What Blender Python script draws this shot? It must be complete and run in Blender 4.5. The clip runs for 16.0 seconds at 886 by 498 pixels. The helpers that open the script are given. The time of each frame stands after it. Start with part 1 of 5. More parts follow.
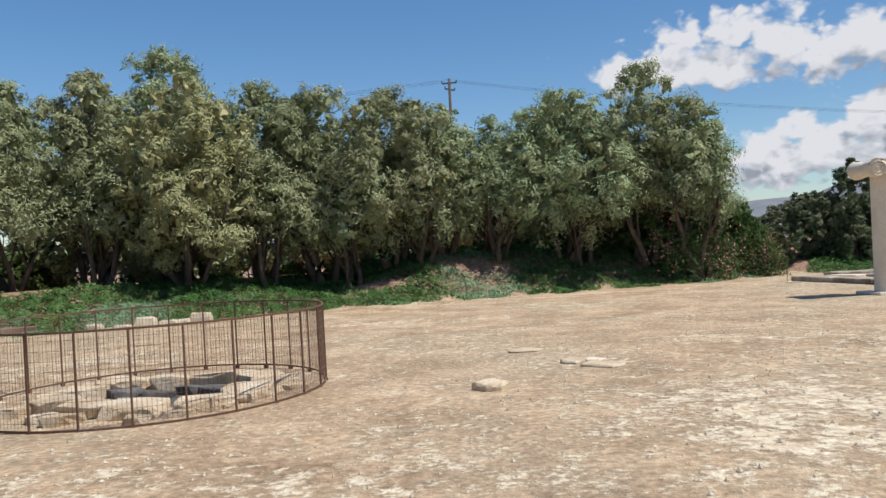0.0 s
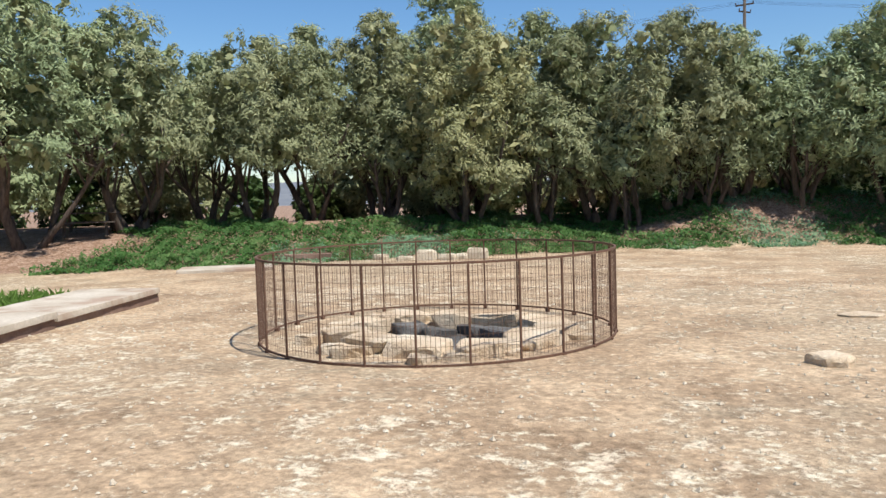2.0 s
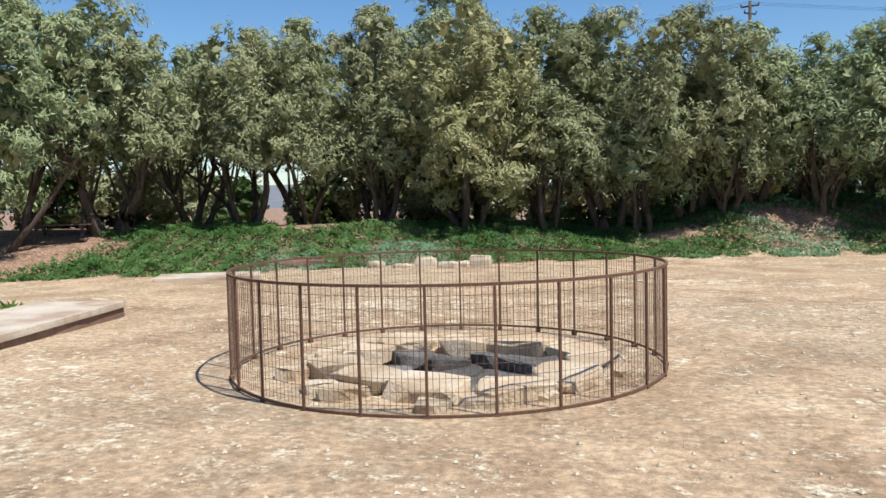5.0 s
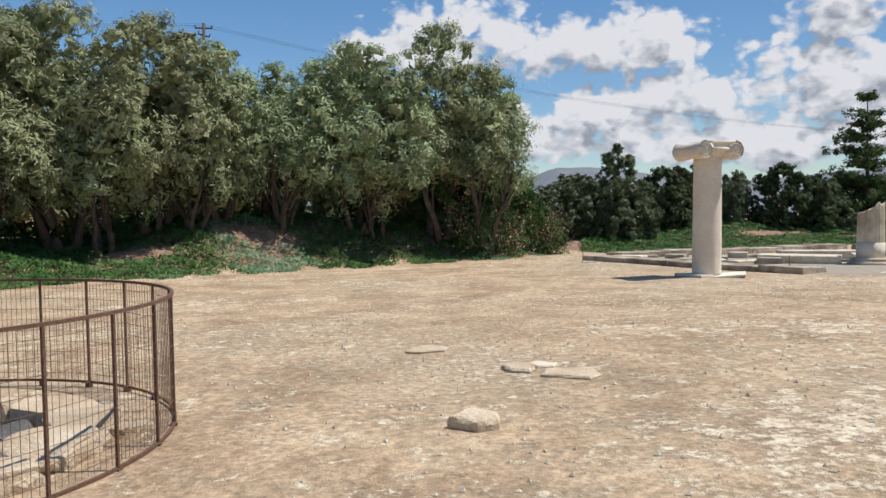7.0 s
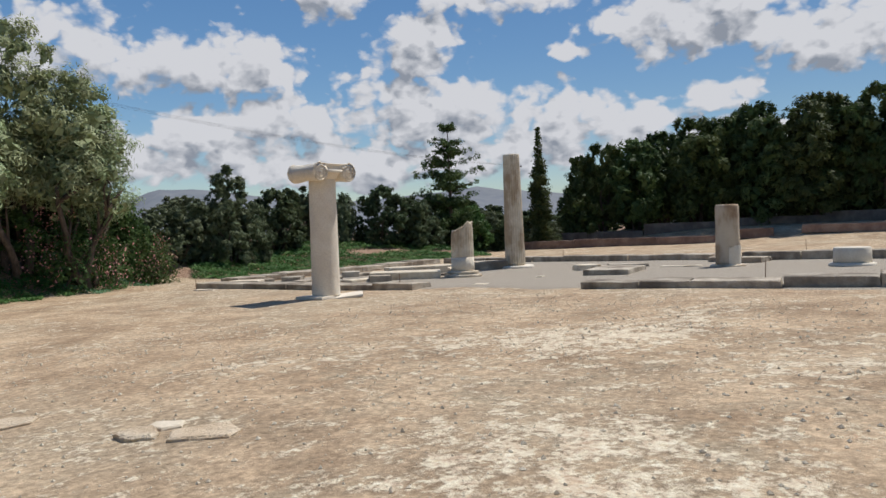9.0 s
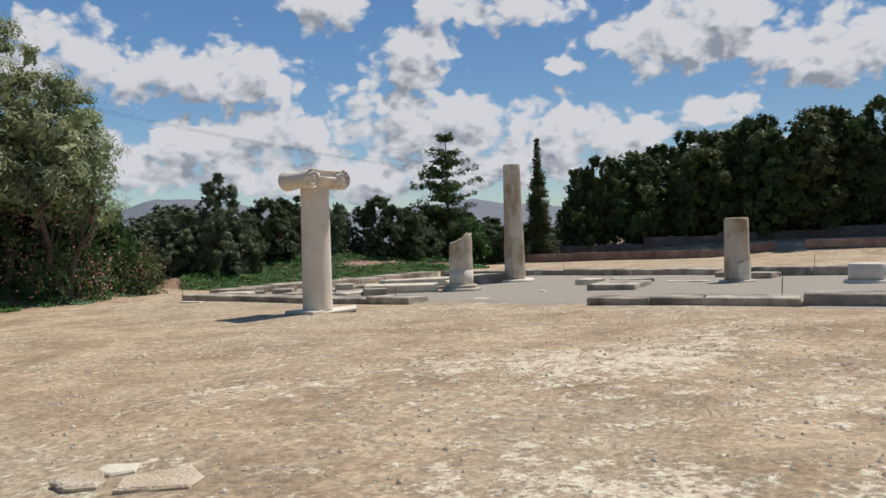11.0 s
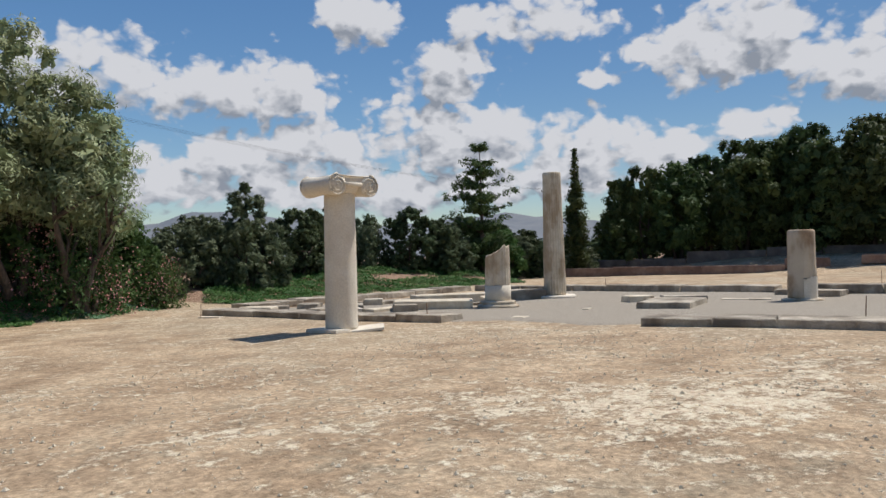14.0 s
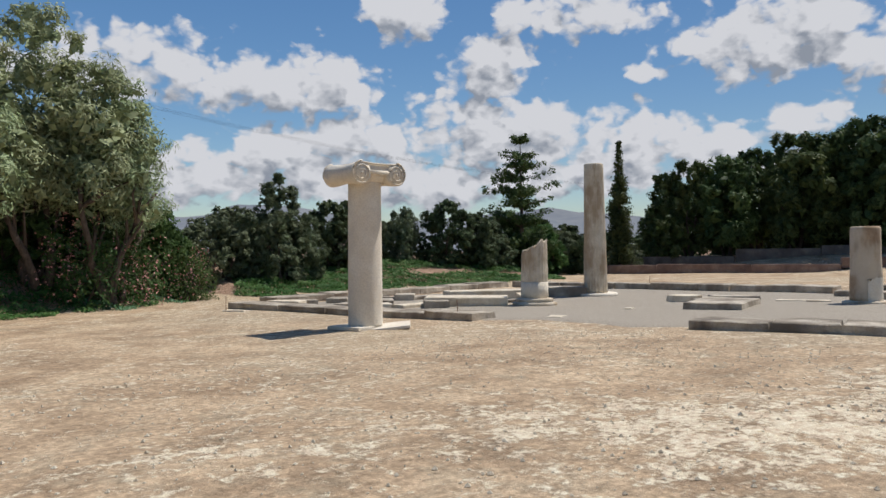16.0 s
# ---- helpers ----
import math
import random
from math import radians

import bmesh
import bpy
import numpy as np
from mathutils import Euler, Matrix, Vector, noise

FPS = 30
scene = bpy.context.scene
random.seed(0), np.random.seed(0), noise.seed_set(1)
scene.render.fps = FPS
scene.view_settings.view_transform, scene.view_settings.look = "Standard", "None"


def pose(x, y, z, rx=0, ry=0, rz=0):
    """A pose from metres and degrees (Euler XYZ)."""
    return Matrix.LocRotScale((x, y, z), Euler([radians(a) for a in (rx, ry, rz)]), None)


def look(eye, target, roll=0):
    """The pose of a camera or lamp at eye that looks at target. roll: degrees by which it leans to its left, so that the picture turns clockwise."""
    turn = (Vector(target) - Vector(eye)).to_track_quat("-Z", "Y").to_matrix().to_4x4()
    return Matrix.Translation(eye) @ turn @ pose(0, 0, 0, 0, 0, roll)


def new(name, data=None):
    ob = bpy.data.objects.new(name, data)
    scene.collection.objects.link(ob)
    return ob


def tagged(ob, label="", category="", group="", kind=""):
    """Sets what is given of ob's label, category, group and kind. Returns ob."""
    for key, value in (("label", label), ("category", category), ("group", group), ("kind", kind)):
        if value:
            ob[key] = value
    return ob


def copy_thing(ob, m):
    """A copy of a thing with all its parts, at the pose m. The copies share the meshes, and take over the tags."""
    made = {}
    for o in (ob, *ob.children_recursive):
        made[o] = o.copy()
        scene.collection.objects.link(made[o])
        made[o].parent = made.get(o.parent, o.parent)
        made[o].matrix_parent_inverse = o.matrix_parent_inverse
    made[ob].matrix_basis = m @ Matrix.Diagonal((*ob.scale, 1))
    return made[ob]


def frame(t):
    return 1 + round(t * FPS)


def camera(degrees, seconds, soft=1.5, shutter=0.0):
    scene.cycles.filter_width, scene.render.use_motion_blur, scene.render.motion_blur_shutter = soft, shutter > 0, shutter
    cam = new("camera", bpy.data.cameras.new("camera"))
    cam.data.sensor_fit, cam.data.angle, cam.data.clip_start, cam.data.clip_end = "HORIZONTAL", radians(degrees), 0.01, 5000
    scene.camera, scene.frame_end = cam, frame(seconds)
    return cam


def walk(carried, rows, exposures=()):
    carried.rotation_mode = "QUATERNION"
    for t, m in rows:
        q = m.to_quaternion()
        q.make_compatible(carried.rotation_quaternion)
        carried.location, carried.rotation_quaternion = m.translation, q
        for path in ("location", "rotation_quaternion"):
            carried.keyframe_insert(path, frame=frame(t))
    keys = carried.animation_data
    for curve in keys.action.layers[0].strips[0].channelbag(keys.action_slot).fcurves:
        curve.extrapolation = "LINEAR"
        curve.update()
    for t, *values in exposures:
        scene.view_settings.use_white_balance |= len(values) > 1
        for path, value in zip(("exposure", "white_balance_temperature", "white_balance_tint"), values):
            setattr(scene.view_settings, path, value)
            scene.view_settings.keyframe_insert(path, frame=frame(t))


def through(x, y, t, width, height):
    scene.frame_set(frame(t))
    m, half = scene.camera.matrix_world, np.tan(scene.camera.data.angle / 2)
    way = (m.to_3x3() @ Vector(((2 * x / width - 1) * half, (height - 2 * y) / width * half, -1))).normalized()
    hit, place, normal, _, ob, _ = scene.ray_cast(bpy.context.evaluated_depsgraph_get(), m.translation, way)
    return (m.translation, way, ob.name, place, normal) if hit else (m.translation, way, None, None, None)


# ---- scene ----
cam = camera(61.2, 16.0)
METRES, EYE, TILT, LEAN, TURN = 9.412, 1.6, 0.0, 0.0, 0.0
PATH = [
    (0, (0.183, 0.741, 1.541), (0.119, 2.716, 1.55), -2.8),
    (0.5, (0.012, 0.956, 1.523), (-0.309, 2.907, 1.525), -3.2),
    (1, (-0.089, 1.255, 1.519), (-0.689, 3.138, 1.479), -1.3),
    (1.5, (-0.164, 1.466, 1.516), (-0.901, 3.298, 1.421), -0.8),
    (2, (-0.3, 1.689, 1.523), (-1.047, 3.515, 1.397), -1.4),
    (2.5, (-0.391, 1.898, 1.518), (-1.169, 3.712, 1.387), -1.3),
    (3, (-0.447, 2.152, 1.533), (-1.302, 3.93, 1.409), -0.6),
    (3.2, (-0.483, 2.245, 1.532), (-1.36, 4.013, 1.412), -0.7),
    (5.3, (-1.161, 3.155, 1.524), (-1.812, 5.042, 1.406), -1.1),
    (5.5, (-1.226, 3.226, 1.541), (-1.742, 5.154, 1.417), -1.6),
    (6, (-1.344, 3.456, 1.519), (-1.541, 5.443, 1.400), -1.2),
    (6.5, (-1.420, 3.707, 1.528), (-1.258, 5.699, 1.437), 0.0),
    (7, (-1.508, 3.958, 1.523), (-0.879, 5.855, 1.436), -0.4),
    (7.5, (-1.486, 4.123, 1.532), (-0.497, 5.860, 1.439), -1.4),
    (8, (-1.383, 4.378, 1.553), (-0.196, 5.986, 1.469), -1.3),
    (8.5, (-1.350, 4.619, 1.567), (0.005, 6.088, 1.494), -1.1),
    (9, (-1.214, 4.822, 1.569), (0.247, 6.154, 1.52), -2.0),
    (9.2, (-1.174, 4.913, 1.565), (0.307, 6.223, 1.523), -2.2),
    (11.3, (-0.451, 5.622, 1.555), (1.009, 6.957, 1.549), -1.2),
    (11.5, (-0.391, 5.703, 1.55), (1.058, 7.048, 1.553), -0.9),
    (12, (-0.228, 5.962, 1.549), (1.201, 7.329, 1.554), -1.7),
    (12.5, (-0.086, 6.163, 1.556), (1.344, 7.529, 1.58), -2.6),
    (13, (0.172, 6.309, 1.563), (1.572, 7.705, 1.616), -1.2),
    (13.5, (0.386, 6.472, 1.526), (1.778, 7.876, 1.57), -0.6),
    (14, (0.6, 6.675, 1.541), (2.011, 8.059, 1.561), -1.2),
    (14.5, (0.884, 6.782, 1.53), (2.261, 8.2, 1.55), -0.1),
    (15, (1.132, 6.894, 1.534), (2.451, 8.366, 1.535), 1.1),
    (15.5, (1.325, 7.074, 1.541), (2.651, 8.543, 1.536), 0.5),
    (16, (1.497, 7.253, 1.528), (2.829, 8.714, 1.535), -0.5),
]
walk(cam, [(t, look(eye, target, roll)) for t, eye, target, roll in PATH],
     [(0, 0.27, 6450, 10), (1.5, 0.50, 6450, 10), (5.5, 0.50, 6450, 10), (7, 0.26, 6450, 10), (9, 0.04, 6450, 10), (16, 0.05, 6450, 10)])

# ---- light ----
SUN_AZ, SUN_EL = 104.0, 63.0          # degrees clockwise from +y, and above the horizon
world = bpy.data.worlds.new("sky")
scene.world = world
world.use_nodes = True
wn, wl = world.node_tree.nodes, world.node_tree.links
wn.clear()


def wmath(op, a, b=None, c=None, clamp=False):
    n = wn.new("ShaderNodeMath")
    n.operation, n.use_clamp = op, clamp
    for i, v in enumerate((a, b, c)):
        if v is None:
            continue
        if isinstance(v, (int, float)):
            n.inputs[i].default_value = v
        else:
            wl.new(v, n.inputs[i])
    return n.outputs[0]


sky = wn.new("ShaderNodeTexSky")
sky.sky_type, sky.sun_disc = "NISHITA", False
sky.sun_elevation, sky.sun_rotation = radians(SUN_EL), radians(SUN_AZ)
sky.altitude, sky.air_density, sky.dust_density, sky.ozone_density = 50, 1.0, 0.4, 2.5
coord = wn.new("ShaderNodeTexCoord")
sep = wn.new("ShaderNodeSeparateXYZ")
wl.new(coord.outputs["Generated"], sep.inputs[0])
az = wmath("MULTIPLY", wmath("ARCTAN2", sep.outputs[0], sep.outputs[1]), 57.2958)
el = wmath("MULTIPLY", wmath("ARCSINE", sep.outputs[2]), 57.2958)


def sky_noise(x, y, scale, detail, stretch=1.5):
    p = wn.new("ShaderNodeCombineXYZ")
    wl.new(x, p.inputs[0])
    wl.new(wmath("MULTIPLY", y, stretch), p.inputs[1])
    n = wn.new("ShaderNodeTexNoise")
    n.inputs["Scale"].default_value, n.inputs["Detail"].default_value, n.inputs["Roughness"].default_value = scale, detail, 0.55
    wl.new(p.outputs[0], n.inputs["Vector"])
    return n.outputs["Fac"]


def sky_puffs(x, y, scale):
    """Rounded heads of cloud: high in the middle of each cell."""
    p = wn.new("ShaderNodeCombineXYZ")
    wl.new(x, p.inputs[0])
    wl.new(wmath("MULTIPLY", y, 1.25), p.inputs[1])
    n = wn.new("ShaderNodeTexVoronoi")
    n.feature = "SMOOTH_F1"
    n.inputs["Scale"].default_value, n.inputs["Smoothness"].default_value, n.inputs["Detail"].default_value = scale, 0.25, 1.0
    wl.new(p.outputs[0], n.inputs["Vector"])
    return wmath("SUBTRACT", 0.55, n.outputs["Distance"])


# cumulus heaps: azimuth, elevation, half width, half height in degrees
HEAPS = [(20, 12.8, 8, 3.4), (13, 12.3, 4, 1.6), (33, 12.3, 5.5, 2.9), (28, 11.8, 6, 2.4), (46.3, 13.6, 4.8, 3.1), (39.3, 17.2, 4, 2.2),
         (51.5, 17.2, 6, 2.4), (67.5, 14.4, 8, 4.0), (76, 12, 6, 3), (44, 8.4, 5.5, 3.2), (36, 7.8, 6, 2.6), (56.5, 7.6, 5, 2.8), (29, 5.6, 7, 2.3),
         (52, 5.2, 11, 2.0), (68.5, 8.8, 3, 1.2), (57.6, 12.7, 1.7, 0.8), (63, 7.6, 3.8, 1.4), (22, 5.2, 5, 2.4), (40, 4.6, 9, 2.2), (24, 7.3, 2, 1.0), (49, 8.6, 6, 2.8), (59, 6.4, 7, 2.4), (33, 7.4, 7, 2.6), (70, 5.5, 8, 1.8)]


def cloud_density(x, y):
    """How thick the cloud is at an azimuth and elevation, in the visible heaps and in the rest of the sky."""
    wx = wmath("MULTIPLY_ADD", sky_noise(x, y, 0.35, 4), 2.4, wmath("SUBTRACT", x, 1.2))
    wy = wmath("MULTIPLY_ADD", sky_noise(wmath("ADD", x, 57.0), y, 0.35, 4), 1.4, wmath("SUBTRACT", y, 0.7))
    heap = None
    for a, e, w, h in HEAPS:
        dx = wmath("MULTIPLY_ADD", wx, 1 / w, -a / w)
        dy = wmath("MULTIPLY_ADD", wy, 1 / h, -e / h)
        dy = wmath("MAXIMUM", dy, wmath("MULTIPLY", dy, -1.35))     # flatter below than above
        d = wmath("SUBTRACT", 1.0, wmath("SQRT", wmath("MULTIPLY_ADD", dx, dx, wmath("MULTIPLY", dy, dy))))
        heap = d if heap is None else wmath("SMOOTH_MAX", heap, d, 0.12)
    # scattered clouds in the rest of the sky, none over the grove
    far_side = wmath("SUBTRACT", sky_noise(wmath("ADD", x, 400.0), y, 0.035, 3), wmath("COMPARE", x, -5.0, 85.0))
    heap = wmath("MAXIMUM", heap, wmath("MULTIPLY_ADD", far_side, 3.0, -1.9))
    heap = wmath("MINIMUM", heap, 0.5)
    puffs = wmath("MULTIPLY_ADD", sky_puffs(wx, wy, 0.36), 0.8, wmath("MULTIPLY", sky_puffs(wx, wy, 0.95), 0.42))
    fine = wmath("MULTIPLY_ADD", sky_noise(x, y, 1.1, 6), 0.36, -0.18)
    return wmath("ADD", wmath("ADD", heap, 0.40), wmath("ADD", puffs, fine))


dens = cloud_density(az, el)
sunward = cloud_density(wmath("ADD", az, 0.7), wmath("ADD", el, 1.7))
mask = wn.new("ShaderNodeMapRange")
mask.interpolation_type = "SMOOTHSTEP"
mask.inputs["From Min"].default_value, mask.inputs["From Max"].default_value = 0.08, 0.46
wl.new(dens, mask.inputs["Value"])
above = wmath("GREATER_THAN", el, 0.0)
cover = wmath("MULTIPLY", mask.outputs[0], above)
lit = wmath("ADD", wmath("MULTIPLY_ADD", wmath("SUBTRACT", dens, sunward), 0.95, 0.80), wmath("MULTIPLY", wmath("MAXIMUM", wmath("SUBTRACT", sunward, 0.5), 0.0), -1.15), clamp=True)
shade = wn.new("ShaderNodeMix")
shade.data_type = "RGBA"
shade.inputs["A"].default_value, shade.inputs["B"].default_value = (3.1, 3.45, 4.1, 1), (7.5, 7.6, 8.0, 1)
wl.new(lit, shade.inputs["Factor"])
blend = wn.new("ShaderNodeMix")
blend.data_type = "RGBA"
wl.new(cover, blend.inputs["Factor"])
deep = wn.new("ShaderNodeHueSaturation")
deep.inputs["Saturation"].default_value = 1.22
wl.new(wmath("MULTIPLY_ADD", wmath("COSINE", wmath("MULTIPLY_ADD", az, 0.0174533, 0.6)), 0.28, 1.0), deep.inputs["Value"])      # clearer away from the sun
wl.new(sky.outputs[0], deep.inputs["Color"])
wl.new(deep.outputs[0], blend.inputs["A"])
wl.new(shade.outputs["Result"], blend.inputs["B"])
back = wn.new("ShaderNodeBackground")
back.inputs["Strength"].default_value = 0.082
wl.new(blend.outputs["Result"], back.inputs["Color"])
wout = wn.new("ShaderNodeOutputWorld")
wl.new(back.outputs[0], wout.inputs["Surface"])

sun = new("sun", bpy.data.lights.new("sun", "SUN"))
sun.data.energy, sun.data.angle, sun.data.color = 4.1, radians(0.53), (1.0, 0.95, 0.87)
to_sun = Vector((math.sin(radians(SUN_AZ)) * math.cos(radians(SUN_EL)), math.cos(radians(SUN_AZ)) * math.cos(radians(SUN_EL)), math.sin(radians(SUN_EL))))
sun.matrix_world = look(to_sun * 60, (0, 0, 0))


# ---- materials ----
def ramp(nt, fac, stops):
    r = nt.nodes.new("ShaderNodeValToRGB")
    els = r.color_ramp.elements
    els[0].position, els[0].color = stops[0][0], (*stops[0][1], 1)
    els[1].position, els[1].color = stops[-1][0], (*stops[-1][1], 1)
    for p, c in stops[1:-1]:
        e = els.new(p)
        e.color = (*c, 1)
    nt.links.new(fac, r.inputs[0])
    return r.outputs[0]


def tex(nt, vec, scale, detail=5, rough=0.55, stretch=None, kind="ShaderNodeTexNoise"):
    if stretch:
        m = nt.nodes.new("ShaderNodeMapping")
        m.inputs["Scale"].default_value = stretch
        nt.links.new(vec, m.inputs[0])
        vec = m.outputs[0]
    n = nt.nodes.new(kind)
    n.inputs["Scale"].default_value = scale
    if kind == "ShaderNodeTexNoise":
        n.inputs["Detail"].default_value, n.inputs["Roughness"].default_value = detail, rough
    nt.links.new(vec, n.inputs["Vector"])
    return n.outputs["Fac"] if kind == "ShaderNodeTexNoise" else n.outputs["Distance"]


def mixc(nt, fac, a, b, mode="MIX"):
    m = nt.nodes.new("ShaderNodeMix")
    m.data_type, m.blend_type = "RGBA", mode
    for s, v in (("Factor", fac), ("A", a), ("B", b)):
        if isinstance(v, (int, float)):
            m.inputs[s].default_value = v
        elif isinstance(v, tuple):
            m.inputs[s].default_value = (*v, 1)
        else:
            nt.links.new(v, m.inputs[s])
    return m.outputs["Result"]


def maths(nt, op, a, b=None, c=None):
    n = nt.nodes.new("ShaderNodeMath")
    n.operation = op
    for i, v in enumerate((a, b, c)):
        if isinstance(v, (int, float)):
            n.inputs[i].default_value = v
        elif v is not None:
            nt.links.new(v, n.inputs[i])
    return n.outputs[0]


def smooth(nt, v, lo, hi):
    m = nt.nodes.new("ShaderNodeMapRange")
    m.interpolation_type = "SMOOTHSTEP"
    m.inputs["From Min"].default_value, m.inputs["From Max"].default_value = lo, hi
    nt.links.new(v, m.inputs["Value"])
    return m.outputs[0]


def blank(name, roughness=0.9, metallic=0.0):
    m = bpy.data.materials.new(name)
    m.use_nodes = True
    nt = m.node_tree
    p = nt.nodes["Principled BSDF"]
    p.inputs["Roughness"].default_value, p.inputs["Metallic"].default_value = roughness, metallic
    g = nt.nodes.new("ShaderNodeNewGeometry")
    return m, nt, p, g.outputs["Position"]


def bumped(nt, p, height, strength, dist):
    b = nt.nodes.new("ShaderNodeBump")
    b.inputs["Strength"].default_value, b.inputs["Distance"].default_value = strength, dist
    nt.links.new(height, b.inputs["Height"])
    nt.links.new(b.outputs[0], p.inputs["Normal"])


def stone(name, dark, mid, light, scale=3.0, stain=None, bump=0.6, dist=0.02, vary=0.25):
    """A weathered stone: broad blotches, fine grain, pits and, where given, stains."""
    m, nt, p, pos = blank(name, 0.88)
    broad, fine = tex(nt, pos, scale, 6, 0.6), tex(nt, pos, scale * 14, 5, 0.65)
    col = ramp(nt, broad, [(0.3, dark), (0.5, mid), (0.68, light)])
    col = mixc(nt, maths(nt, "MULTIPLY", smooth(nt, fine, 0.35, 0.7), 0.35), col, tuple(c * 0.55 for c in mid))
    if stain:
        col = mixc(nt, maths(nt, "MULTIPLY", smooth(nt, tex(nt, pos, scale * 0.55, 4, 0.6, (1, 1, 0.45)), 0.47, 0.62), 0.75), col, stain)
    info = nt.nodes.new("ShaderNodeObjectInfo")
    k = maths(nt, "MULTIPLY_ADD", info.outputs["Random"], vary, 1 - vary * 0.6)
    hsv = nt.nodes.new("ShaderNodeHueSaturation")
    nt.links.new(k, hsv.inputs["Value"])
    nt.links.new(col, hsv.inputs["Color"])
    nt.links.new(hsv.outputs[0], p.inputs["Base Color"])
    bumped(nt, p, maths(nt, "MULTIPLY_ADD", fine, 0.6, broad), bump, dist)
    return m


def plain(name, a, b, scale=20.0, roughness=0.7, metallic=0.0, bump=0.3, dist=0.004):
    m, nt, p, pos = blank(name, roughness, metallic)
    n = tex(nt, pos, scale, 6, 0.6)
    nt.links.new(ramp(nt, n, [(0.3, a), (0.7, b)]), p.inputs["Base Color"])
    bumped(nt, p, n, bump, dist)
    return m


def foliage(name, dark, mid, light, through=0.3, vary=0.3, roughness=0.55):
    """Leaves: each leaf its own tint, each tree its own cast, light passing through."""
    m, nt, p, pos = blank(name, roughness)
    g = nt.nodes.new("ShaderNodeNewGeometry")
    info = nt.nodes.new("ShaderNodeObjectInfo")
    patch = tex(nt, pos, 0.55, 3)
    f = maths(nt, "MULTIPLY_ADD", g.outputs["Random Per Island"], 0.26, maths(nt, "MULTIPLY_ADD", patch, 0.95, -0.11))
    col = ramp(nt, f, [(0.15, dark), (0.5, mid), (0.85, light)])
    hsv = nt.nodes.new("ShaderNodeHueSaturation")
    nt.links.new(maths(nt, "MULTIPLY_ADD", info.outputs["Random"], 0.05, 0.475), hsv.inputs["Hue"])
    nt.links.new(maths(nt, "MULTIPLY_ADD", info.outputs["Random"], vary, 1 - vary / 2), hsv.inputs["Value"])
    nt.links.new(col, hsv.inputs["Color"])
    nt.links.new(hsv.outputs[0], p.inputs["Base Color"])
    p.inputs["Specular IOR Level"].default_value = 0.12
    t = nt.nodes.new("ShaderNodeBsdfTranslucent")
    nt.links.new(hsv.outputs[0], t.inputs["Color"])
    mx = nt.nodes.new("ShaderNodeMixShader")
    mx.inputs[0].default_value = through
    nt.links.new(p.outputs[0], mx.inputs[1])
    nt.links.new(t.outputs[0], mx.inputs[2])
    nt.links.new(mx.outputs[0], nt.nodes["Material Output"].inputs["Surface"])
    return m


def bark(name, a, b):
    m, nt, p, pos = blank(name, 0.95)
    n = tex(nt, pos, 14, 6, 0.65, (1, 1, 0.25))
    nt.links.new(ramp(nt, n, [(0.3, a), (0.7, b)]), p.inputs["Base Color"])
    bumped(nt, p, n, 0.9, 0.03)
    return m


